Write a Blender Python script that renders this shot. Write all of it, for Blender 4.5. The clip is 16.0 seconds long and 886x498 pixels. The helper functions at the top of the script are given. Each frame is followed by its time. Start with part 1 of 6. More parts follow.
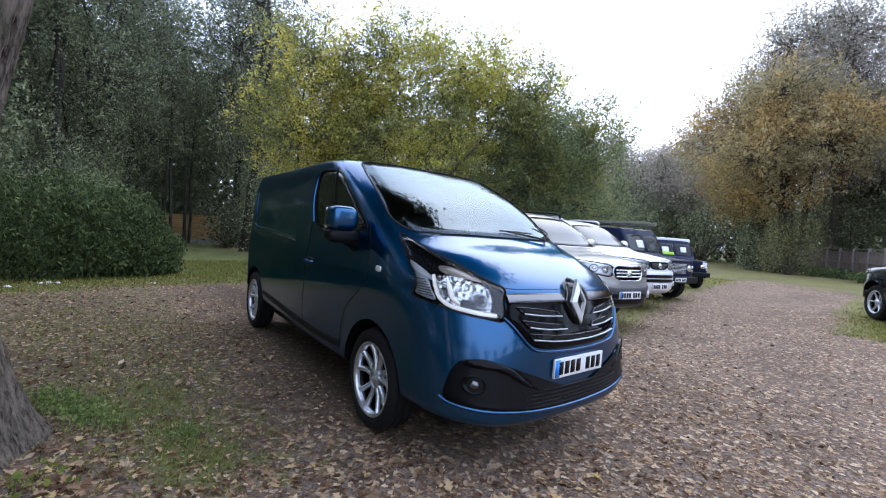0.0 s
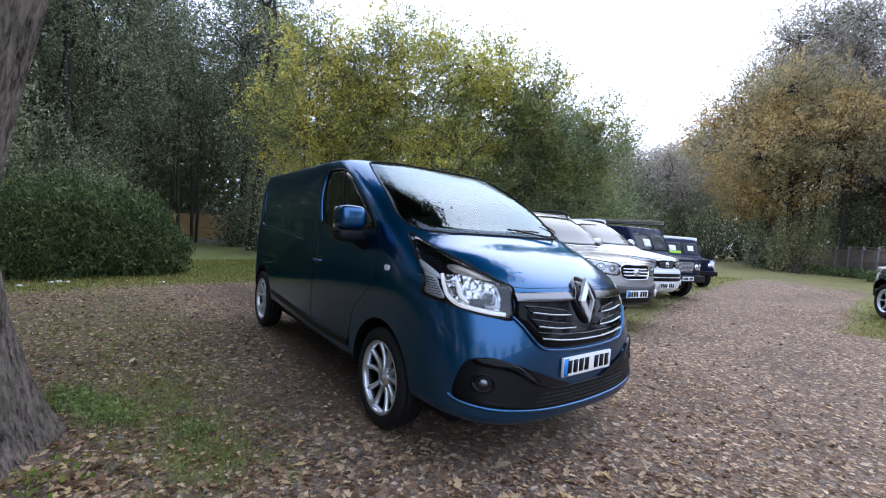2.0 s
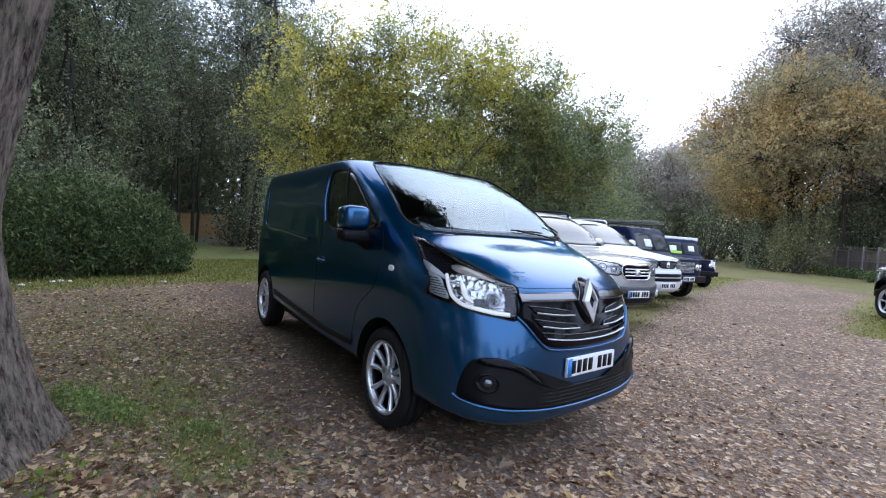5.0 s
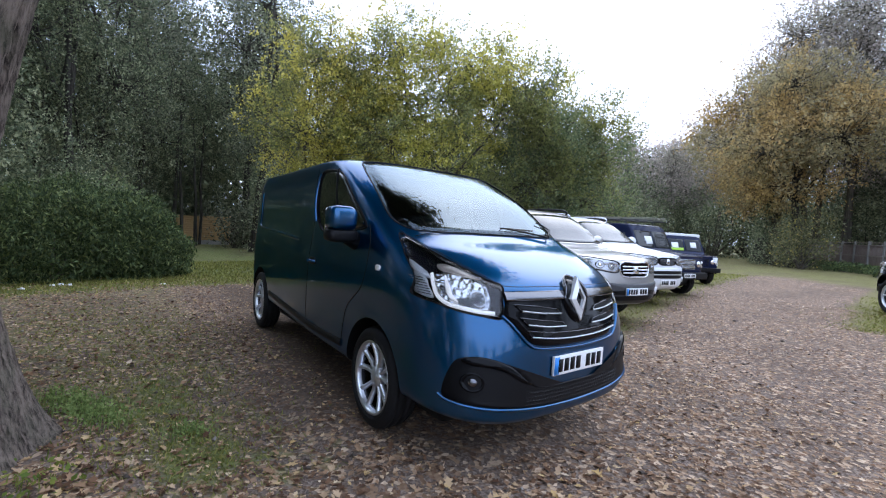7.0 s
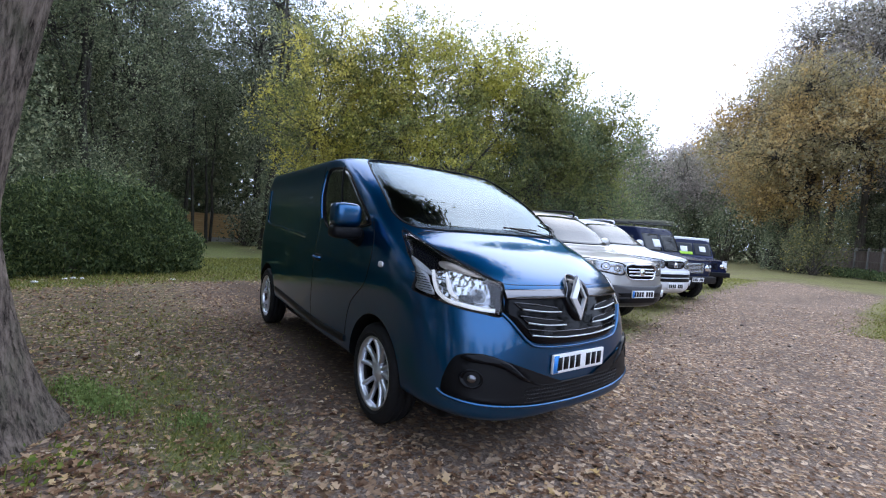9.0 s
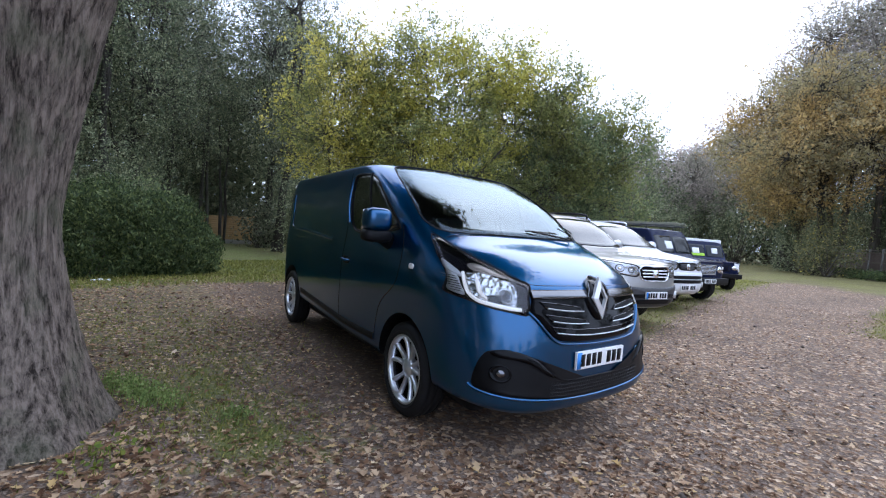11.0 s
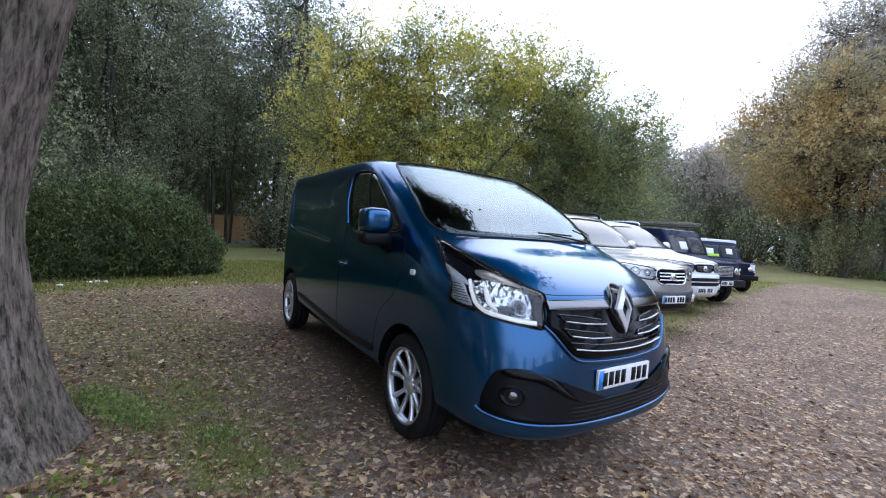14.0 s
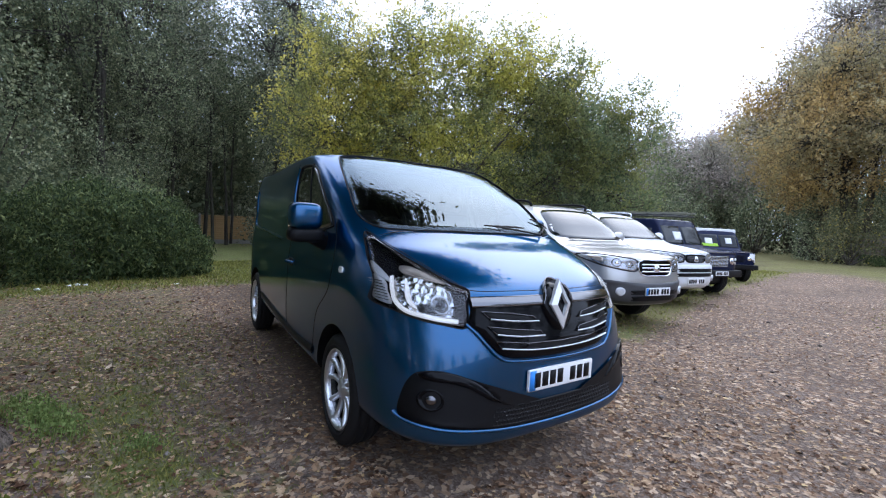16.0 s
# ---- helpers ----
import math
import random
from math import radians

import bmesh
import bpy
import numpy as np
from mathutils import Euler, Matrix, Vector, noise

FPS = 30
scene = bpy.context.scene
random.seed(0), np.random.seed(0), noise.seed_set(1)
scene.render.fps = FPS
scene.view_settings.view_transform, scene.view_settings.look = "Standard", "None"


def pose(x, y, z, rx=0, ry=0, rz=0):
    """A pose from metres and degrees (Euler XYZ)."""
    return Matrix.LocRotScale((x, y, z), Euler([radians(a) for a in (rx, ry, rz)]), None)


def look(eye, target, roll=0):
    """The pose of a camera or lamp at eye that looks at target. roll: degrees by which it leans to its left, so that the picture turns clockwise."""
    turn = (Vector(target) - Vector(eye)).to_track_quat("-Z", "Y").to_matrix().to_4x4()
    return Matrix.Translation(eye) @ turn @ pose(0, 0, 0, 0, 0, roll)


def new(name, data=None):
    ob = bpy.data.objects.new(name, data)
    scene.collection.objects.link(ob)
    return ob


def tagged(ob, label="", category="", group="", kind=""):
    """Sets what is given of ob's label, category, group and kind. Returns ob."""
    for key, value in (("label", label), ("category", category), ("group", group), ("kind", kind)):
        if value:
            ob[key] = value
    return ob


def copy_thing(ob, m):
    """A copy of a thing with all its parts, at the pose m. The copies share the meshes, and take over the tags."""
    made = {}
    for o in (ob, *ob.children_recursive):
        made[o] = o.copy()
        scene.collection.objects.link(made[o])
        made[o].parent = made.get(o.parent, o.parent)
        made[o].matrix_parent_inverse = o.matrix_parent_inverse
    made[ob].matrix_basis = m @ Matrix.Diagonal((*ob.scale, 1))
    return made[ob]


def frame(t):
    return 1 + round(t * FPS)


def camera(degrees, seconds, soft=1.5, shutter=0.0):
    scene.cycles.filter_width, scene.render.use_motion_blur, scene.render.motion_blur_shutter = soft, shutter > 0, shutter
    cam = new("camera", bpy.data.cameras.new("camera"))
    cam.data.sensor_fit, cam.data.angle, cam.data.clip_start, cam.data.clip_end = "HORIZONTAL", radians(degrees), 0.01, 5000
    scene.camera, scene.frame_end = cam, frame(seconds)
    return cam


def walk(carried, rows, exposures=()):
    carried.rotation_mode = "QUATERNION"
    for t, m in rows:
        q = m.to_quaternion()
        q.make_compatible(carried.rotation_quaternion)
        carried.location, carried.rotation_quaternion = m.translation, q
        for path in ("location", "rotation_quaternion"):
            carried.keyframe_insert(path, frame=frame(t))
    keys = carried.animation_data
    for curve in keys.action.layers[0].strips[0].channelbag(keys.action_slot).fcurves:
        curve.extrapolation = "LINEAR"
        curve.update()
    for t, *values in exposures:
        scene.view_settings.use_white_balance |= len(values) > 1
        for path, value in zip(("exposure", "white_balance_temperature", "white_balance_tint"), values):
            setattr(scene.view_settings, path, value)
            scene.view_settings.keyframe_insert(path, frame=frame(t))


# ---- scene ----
cam = camera(84.0, 16.0, 1.15)
PATH = [
    (0, (-2.575, -2.848, 1.375), (-1.363, -1.259, 1.29), 4.6),
    (0.5, (-2.586, -2.846, 1.364), (-1.382, -1.251, 1.278), 4.7),
    (1, (-2.589, -2.852, 1.362), (-1.39, -1.253, 1.276), 4.4),
    (1.5, (-2.592, -2.852, 1.367), (-1.397, -1.25, 1.279), 4.6),
    (2, (-2.597, -2.846, 1.374), (-1.403, -1.245, 1.283), 4.5),
    (2.5, (-2.607, -2.838, 1.373), (-1.412, -1.237, 1.283), 4.5),
    (3, (-2.616, -2.837, 1.377), (-1.422, -1.235, 1.287), 4.4),
    (3.5, (-2.623, -2.838, 1.378), (-1.429, -1.236, 1.289), 4.5),
    (4, (-2.625, -2.837, 1.372), (-1.43, -1.236, 1.281), 4.6),
    (6.5, (-2.596, -2.845, 1.384), (-1.409, -1.238, 1.29), 4.3),
    (7, (-2.525, -2.895, 1.381), (-1.344, -1.283, 1.286), 3.9),
    (7.5, (-2.47, -2.937, 1.369), (-1.297, -1.319, 1.276), 4.7),
    (8, (-2.47, -2.935, 1.37), (-1.302, -1.314, 1.274), 5.2),
    (8.5, (-2.492, -2.939, 1.376), (-1.332, -1.313, 1.281), 4.9),
    (9, (-2.509, -2.944, 1.365), (-1.357, -1.312, 1.271), 4.7),
    (11.3, (-2.726, -3.021, 1.373), (-1.61, -1.364, 1.279), 4.4),
    (11.5, (-2.681, -2.984, 1.378), (-1.567, -1.326, 1.272), 4.1),
    (12, (-2.571, -2.877, 1.378), (-1.469, -1.212, 1.256), 4.1),
    (12.5, (-2.532, -2.778, 1.398), (-1.432, -1.112, 1.278), 4.9),
    (13, (-2.509, -2.729, 1.421), (-1.405, -1.065, 1.308), 4.8),
    (13.5, (-2.517, -2.73, 1.399), (-1.416, -1.064, 1.299), 4.4),
    (14, (-2.521, -2.75, 1.387), (-1.422, -1.082, 1.292), 4.6),
    (14.5, (-2.538, -2.749, 1.395), (-1.435, -1.083, 1.301), 4.8),
    (15, (-2.53, -2.748, 1.38), (-1.424, -1.084, 1.283), 4.2),
    (15.5, (-2.321, -2.78, 1.382), (-1.227, -1.11, 1.272), 2.5),
    (16, (-2.04, -2.861, 1.404), (-0.968, -1.176, 1.29), 3.3),
]
walk(cam, [(t, look(eye, target, roll)) for t, eye, target, roll in PATH])

from mathutils.bvhtree import BVHTree

# ---- light ----
SUN_TURN, SUN_HEIGHT = radians(55), radians(42)
world = bpy.data.worlds.new("overcast_sky")
scene.world = world
world.use_nodes = True
wn = world.node_tree.nodes
wl = world.node_tree.links
wn.clear()
sky = wn.new("ShaderNodeTexSky")
sky.sky_type, sky.sun_disc = "NISHITA", False
sky.sun_elevation, sky.sun_rotation = SUN_HEIGHT, SUN_TURN
sky.dust_density, sky.air_density = 3.0, 1.0
pale = wn.new("ShaderNodeHueSaturation")
pale.inputs["Saturation"].default_value = 0.55
cloud = wn.new("ShaderNodeMixRGB")
cloud.inputs[0].default_value = 0.75
cloud.inputs[2].default_value = (8.7, 10.6, 15.0, 1)
back = wn.new("ShaderNodeBackground")
back.inputs["Strength"].default_value = 0.1
wout = wn.new("ShaderNodeOutputWorld")
wl.new(sky.outputs[0], pale.inputs["Color"])
wl.new(pale.outputs[0], cloud.inputs[1])
wl.new(cloud.outputs[0], back.inputs["Color"])
wl.new(back.outputs[0], wout.inputs["Surface"])
sun = new("sun", bpy.data.lights.new("sun", "SUN"))
sun.data.energy, sun.data.angle, sun.data.color = 0.62, radians(110), (0.90, 0.96, 1.0)
SUN_DIR = Vector((math.sin(SUN_TURN) * math.cos(SUN_HEIGHT), math.cos(SUN_TURN) * math.cos(SUN_HEIGHT), math.sin(SUN_HEIGHT)))
sun.matrix_world = look(SUN_DIR * 60, (0, 0, 0))
scene.view_settings.exposure = 1.2


# ---- materials ----
class Nodes:
    """A short way to write a node material."""

    def __init__(self, name, base=(0.5, 0.5, 0.5), rough=0.6, metal=0.0, spec=0.5):
        self.mat = bpy.data.materials.new(name)
        self.mat.use_nodes = True
        self.tree = self.mat.node_tree
        self.bsdf = self.tree.nodes["Principled BSDF"]
        self.put("Base Color", base), self.put("Roughness", rough), self.put("Metallic", metal)
        self.put("Specular IOR Level", spec)

    def put(self, key, value):
        socket = self.bsdf.inputs[key]
        if isinstance(value, tuple):
            value = (*value[:3], 1.0)
        if isinstance(value, (int, float, tuple)):
            socket.default_value = value
        else:
            self.tree.links.new(value, socket)
        return self

    def node(self, kind, **keys):
        n = self.tree.nodes.new(kind)
        for key, value in keys.items():
            n.inputs[key].default_value = value
        return n

    def link(self, a, b):
        self.tree.links.new(a, b)

    def coords(self, which="Object"):
        return self.node("ShaderNodeTexCoord").outputs[which]

    def noise(self, scale, detail=4.0, rough=0.55, where=None):
        n = self.node("ShaderNodeTexNoise", Scale=scale, Detail=detail, Roughness=rough)
        self.link(where or self.coords(), n.inputs["Vector"])
        return n.outputs["Fac"]

    def ramp(self, fac, stops):
        n = self.node("ShaderNodeValToRGB")
        el = n.color_ramp.elements
        while len(el) < len(stops):
            el.new(0.5)
        for e, (at, col) in zip(el, stops):
            e.position, e.color = at, (*col, 1.0)
        self.link(fac, n.inputs["Fac"])
        return n.outputs["Color"]

    def mix(self, fac, a, b, blend="MIX"):
        n = self.node("ShaderNodeMixRGB")
        n.blend_type = blend
        for socket, value in zip(n.inputs, (fac, a, b)):
            if isinstance(value, (int, float)):
                socket.default_value = value
            elif isinstance(value, tuple):
                socket.default_value = (*value[:3], 1.0)
            else:
                self.link(value, socket)
        return n.outputs[0]

    def math(self, op, a, b=0.0):
        n = self.node("ShaderNodeMath")
        n.operation = op
        for socket, value in zip(n.inputs, (a, b)):
            if isinstance(value, (int, float)):
                socket.default_value = value
            else:
                self.link(value, socket)
        return n.outputs[0]

    def bump(self, height, strength=0.4, distance=0.01):
        n = self.node("ShaderNodeBump", Strength=strength, Distance=distance)
        self.link(height, n.inputs["Height"])
        self.link(n.outputs[0], self.bsdf.inputs["Normal"])
        return self


def leaf_material(name, stops, through_light=0.35, patch=0.5, patch_stops=None, rough=0.6):
    m = Nodes(name, rough=rough, spec=0.12)
    geo = m.node("ShaderNodeNewGeometry")
    col = m.ramp(geo.outputs["Random Per Island"], stops)
    if patch_stops:
        big = m.noise(patch, 2.0, 0.5, m.node("ShaderNodeTexCoord").outputs["Object"])
        other = m.ramp(geo.outputs["Random Per Island"], patch_stops)
        fac = m.ramp(big, [(0.45, (0, 0, 0)), (0.56, (1, 1, 1))])
        col = m.mix(fac, col, other)
    m.put("Base Color", col)
    trans = m.node("ShaderNodeBsdfTranslucent")
    m.link(col, trans.inputs["Color"])
    both = m.node("ShaderNodeMixShader")
    both.inputs[0].default_value = through_light
    m.link(m.bsdf.outputs[0], both.inputs[1])
    m.link(trans.outputs[0], both.inputs[2])
    m.link(both.outputs[0], m.tree.nodes["Material Output"].inputs["Surface"])
    return m.mat


def bark_material(name, dark, light, scale=1.0, along=0.06):
    m = Nodes(name, rough=0.9, spec=0.2)
    mapping = m.node("ShaderNodeMapping")
    mapping.inputs["Scale"].default_value = (1, 1, along)
    m.link(m.coords(), mapping.inputs["Vector"])
    ridges = m.noise(20 * scale, 8, 0.75, mapping.outputs[0])
    patches = m.noise(3 * scale, 3)
    col = m.ramp(ridges, [(0.38, dark), (0.6, light)])
    col = m.mix(m.ramp(patches, [(0.5, (0, 0, 0)), (0.75, (0.5, 0.5, 0.5))]), col, (0.09, 0.11, 0.06))
    m.put("Base Color", col)
    m.bump(ridges, 0.9, 0.03)
    return m.mat


M_BARK = bark_material("bark", (0.026, 0.019, 0.015), (0.300, 0.240, 0.198), 1.5, 0.11)
M_BARK_FAR = bark_material("far_bark", (0.04, 0.034, 0.028), (0.15, 0.128, 0.105))
M_BARK_DARK = bark_material("dark_bark", (0.022, 0.019, 0.016), (0.075, 0.064, 0.054))
M_BARK_PALE = bark_material("pale_bark", (0.075, 0.065, 0.055), (0.24, 0.21, 0.18))
M_LEAF_DARK = leaf_material("dark_green_leaves", [(0, (0.088, 0.110, 0.068)), (0.5, (0.198, 0.226, 0.132)), (1, (0.490, 0.500, 0.305))], 0.36, 0.35,
                            [(0, (0.078, 0.102, 0.058)), (0.6, (0.158, 0.184, 0.104)), (1, (0.330, 0.335, 0.192))])
M_LEAF_YELLOW = leaf_material("yellow_leaves", [(0, (0.430, 0.385, 0.085)), (0.5, (0.680, 0.590, 0.125)), (1, (0.860, 0.750, 0.230))], 0.62, 0.75,
                              [(0, (0.150, 0.175, 0.070)), (0.6, (0.290, 0.300, 0.110)), (1, (0.480, 0.460, 0.170))])
M_LEAF_OLIVE = leaf_material("olive_leaves", [(0, (0.160, 0.190, 0.080)), (0.6, (0.300, 0.325, 0.125)), (1, (0.480, 0.475, 0.190))], 0.6, 0.5,
                             [(0, (0.360, 0.350, 0.080)), (0.6, (0.560, 0.515, 0.115)), (1, (0.740, 0.670, 0.200))])
M_LEAF_GREEN = leaf_material("green_leaves", [(0, (0.125, 0.170, 0.088)), (0.6, (0.225, 0.272, 0.138)), (1, (0.370, 0.395, 0.200))], 0.58, 0.6,
                             [(0, (0.170, 0.190, 0.072)), (1, (0.370, 0.365, 0.130))])
M_LEAF_BROWN = leaf_material("russet_leaves", [(0, (0.250, 0.175, 0.085)), (0.5, (0.445, 0.310, 0.130)), (1, (0.630, 0.450, 0.190))], 0.55, 0.30,
                             [(0, (0.250, 0.220, 0.125)), (1, (0.460, 0.395, 0.220))])
M_LEAF_GREY = leaf_material("thin_grey_leaves", [(0, (0.280, 0.240, 0.210)), (0.6, (0.470, 0.405, 0.360)), (1, (0.660, 0.570, 0.500))], 0.55, 0.2,
                            [(0, (0.240, 0.220, 0.170)), (1, (0.480, 0.445, 0.350))])
M_LEAF_BUSH = leaf_material("bush_leaves", [(0, (0.030, 0.044, 0.019)), (0.5, (0.074, 0.108, 0.045)), (0.85, (0.145, 0.182, 0.070)), (1, (0.230, 0.255, 0.095))], 0.2)
M_PAINT = Nodes("blue_metallic_paint", (0.002, 0.069, 0.180), 0.28, 0.92, 0.0)
M_PAINT.put("Coat Weight", 1.0).put("Coat Roughness", 0.012).put("Coat IOR", 1.48).put("Specular Tint", (0.13, 0.46, 0.62))
M_PAINT = M_PAINT.mat
M_GLASS_FLAT = Nodes("flat_car_glass", (0.012, 0.015, 0.018), 0.03, 0.0, 0.3).mat
M_GLASS_DARK = Nodes("dark_glass", (0.01, 0.012, 0.014), 0.02, 0.0, 0.5).put("IOR", 1.85).mat
M_BLACK = Nodes("black_plastic", (0.007, 0.007, 0.008), 0.45, 0.0, 0.15).mat
M_GLOSS_BLACK = Nodes("gloss_black", (0.003, 0.003, 0.004), 0.05, 0.0, 0.13).mat
M_RUBBER = Nodes("tyre_rubber", (0.010, 0.010, 0.011), 0.7, 0.0, 0.25).mat
M_SILVER = Nodes("silver_alloy", (0.66, 0.68, 0.72), 0.30, 0.9).mat
M_CHROME = Nodes("chrome", (0.8, 0.8, 0.82), 0.06, 1.0).mat
M_WHITE = Nodes("white_paint", (0.75, 0.76, 0.78), 0.3).mat
M_PLATE = Nodes("plate_white", (0.8, 0.8, 0.8), 0.4).mat

M_PLATE_BLUE = Nodes("plate_blue", (0.02, 0.24, 0.72), 0.4).mat
M_TRIM = Nodes("cabin_trim", (0.03, 0.03, 0.033), 0.7).mat
M_SEAT = Nodes("seat_cloth", (0.025, 0.026, 0.03), 0.9).mat
M_DISC = Nodes("brake_disc", (0.05, 0.048, 0.046), 0.5, 0.6).mat
M_SATIN = Nodes("satin_chrome", (0.62, 0.63, 0.66), 0.16, 1.0).mat
M_REFLECTOR_DIM = Nodes("lamp_back_reflector", (0.46, 0.47, 0.50), 0.26, 0.85).mat
M_DARK_METAL = Nodes("dark_metal", (0.16, 0.16, 0.17), 0.2, 1.0).mat
M_BADGE = Nodes("badge_silver", (0.72, 0.73, 0.75), 0.18, 0.45).mat
M_BROW = Nodes("dark_chrome", (0.17, 0.17, 0.18), 0.16, 1.0).mat
M_LAMP_BLACK = Nodes("lamp_housing", (0.008, 0.008, 0.010), 0.10, 0.0, 0.3).mat
M_LAMP_BLACK.node_tree.nodes["Principled BSDF"].inputs["Coat Weight"].default_value = 0.3
M_REFLECTOR = Nodes("lamp_reflector", (0.55, 0.56, 0.58), 0.22, 1.0).mat
M_REFLECTOR_DULL = Nodes("lamp_side_reflector", (0.66, 0.67, 0.70), 0.40, 0.2).mat
M_INDICATOR = Nodes("indicator_lens", (0.6, 0.52, 0.45), 0.15, 0.6).mat
M_LIGHT_GUIDE = Nodes("lit_light_guide", (0.86, 0.87, 0.90), 0.25).put("Emission Color", (0.95, 0.97, 1.0)).put("Emission Strength", 0.12).mat
M_WHITE_LENS = Nodes("white_lens", (0.75, 0.75, 0.75), 0.2).mat
M_MESH = Nodes("mesh_plastic", (0.03, 0.03, 0.032), 0.4).mat

M_CAR_SILVER = Nodes("silver_car_paint", (0.46, 0.455, 0.45), 0.32, 0.6).put("Coat Weight", 1.0).mat
M_CAR_NAVY = Nodes("navy_car_paint", (0.007, 0.012, 0.040), 0.25, 0.0, 0.16).mat
M_CAR_BLACK = Nodes("black_car_paint", (0.008, 0.009, 0.012), 0.2).put("Coat Weight", 1.0).mat
M_DARK_PLASTIC = Nodes("dark_grey_plastic", (0.05, 0.05, 0.055), 0.5).mat
M_RACK = Nodes("dark_rack_metal", (0.07, 0.07, 0.065), 0.5, 0.5).mat
M_LIME = Nodes("lime_paint", (0.35, 0.6, 0.03), 0.5).mat
M_ALU = Nodes("aluminium", (0.30, 0.29, 0.22), 0.5, 0.6).mat


def rough_material(name, dark, light, scale, rough=0.85, stretch=(1, 1, 1), bump=0.3):
    m = Nodes(name, rough=rough, spec=0.25)
    mapping = m.node("ShaderNodeMapping")
    mapping.inputs["Scale"].default_value = stretch
    m.link(m.coords(), mapping.inputs["Vector"])
    fine = m.noise(scale, 6, 0.65, mapping.outputs[0])
    big = m.noise(1.3, 3)
    info = m.node("ShaderNodeObjectInfo")
    col = m.ramp(fine, [(0.3, dark), (0.7, light)])
    col = m.mix(m.math("MULTIPLY", big, 0.5), col, tuple(c * 0.6 for c in dark))
    col = m.mix(m.math("MULTIPLY", info.outputs["Random"], 0.35), col, tuple(c * 0.75 for c in light))
    m.put("Base Color", col)
    m.bump(fine, bump, 0.006)
    return m.mat


M_CONCRETE = rough_material("concrete", (0.22, 0.21, 0.19), (0.42, 0.40, 0.37), 30)
M_FENCE_LIGHT = rough_material("pale_timber", (0.20, 0.16, 0.12), (0.38, 0.33, 0.27), 12, stretch=(1, 8, 8))
M_FENCE_GREY = rough_material("grey_timber", (0.18, 0.135, 0.115), (0.34, 0.27, 0.23), 14, stretch=(8, 8, 1))
M_FENCE_PANEL = rough_material("orange_timber", (0.40, 0.24, 0.10), (0.60, 0.40, 0.20), 14, stretch=(1, 8, 8))
M_FENCE_DARK = rough_material("dark_timber", (0.05, 0.035, 0.025), (0.12, 0.08, 0.06), 14, stretch=(1, 8, 8))
M_FENCE_PALE = rough_material("fresh_timber", (0.4, 0.28, 0.15), (0.55, 0.42, 0.25), 14, stretch=(8, 8, 1))
M_LEAF_DARK2 = leaf_material("grey_green_leaves", [(0, (0.082, 0.096, 0.064)), (0.5, (0.172, 0.188, 0.122)), (1, (0.362, 0.362, 0.248))], 0.4)
M_LEAF_HAZEL = leaf_material("hazel_leaves", [(0, (0.09, 0.10, 0.05)), (0.6, (0.19, 0.19, 0.10)), (0.92, (0.30, 0.27, 0.13)), (1, (0.5, 0.4, 0.09))], 0.35)
M_LEAF_WEED = leaf_material("nettle_leaves", [(0, (0.13, 0.19, 0.055)), (1, (0.30, 0.37, 0.125))], 0.3)
M_LEAF_WEED2 = leaf_material("seedling_leaves", [(0, (0.10, 0.15, 0.03)), (1, (0.26, 0.28, 0.06))], 0.3)
M_GRASS = leaf_material("grass_blades", [(0, (0.13, 0.14, 0.035)), (0.6, (0.25, 0.26, 0.07)), (1, (0.40, 0.36, 0.12))], 0.5)
M_LITTER = leaf_material("fallen_leaf", [(0, (0.085, 0.042, 0.024)), (0.35, (0.195, 0.106, 0.060)), (0.62, (0.360, 0.222, 0.130)), (0.85, (0.580, 0.410, 0.260)), (0.95, (0.520, 0.345, 0.140)), (1.0, (0.720, 0.590, 0.440))], 0.15, rough=0.7)
M_STONE = leaf_material("stone_chips", [(0, (0.07, 0.055, 0.045)), (0.6, (0.16, 0.13, 0.11)), (1, (0.32, 0.28, 0.25))], 0.0, rough=0.85)


def glass_material(name, tint, ior, sheen=(1, 1, 1)):
    m = Nodes(name, (0.7, 0.75, 0.75), 0.0)
    glossy = m.node("ShaderNodeBsdfGlossy", Roughness=0.008)
    glossy.inputs["Color"].default_value = (*sheen, 1)
    clear = m.node("ShaderNodeBsdfTransparent")
    clear.inputs["Color"].default_value = (*tint, 1)
    fres = m.node("ShaderNodeFresnel", IOR=ior)
    both = m.node("ShaderNodeMixShader")
    m.link(fres.outputs[0], both.inputs[0])
    m.link(clear.outputs[0], both.inputs[1])
    m.link(glossy.outputs[0], both.inputs[2])
    m.link(both.outputs[0], m.tree.nodes["Material Output"].inputs["Surface"])
    return m.mat


M_GLASS = glass_material("window_glass", (0.42, 0.46, 0.46), 1.75, (0.64, 0.76, 0.86))
M_SIDE_GLASS = glass_material("dark_side_glass", (0.10, 0.11, 0.11), 1.7)
M_LENS = glass_material("clear_lamp_lens", (0.93, 0.94, 0.95), 1.5)


def faceted_chrome():
    """Bright reflector pressed into many small facets."""
    m = Nodes("faceted_reflector", (0.60, 0.61, 0.64), 0.10, 1.0)
    v = m.node("ShaderNodeTexVoronoi", Scale=34.0)
    v.feature = "F1"
    m.link(m.coords(), v.inputs["Vector"])
    m.bump(v.outputs["Distance"], 0.6, 0.016)
    return m.mat


M_FACETS = faceted_chrome()


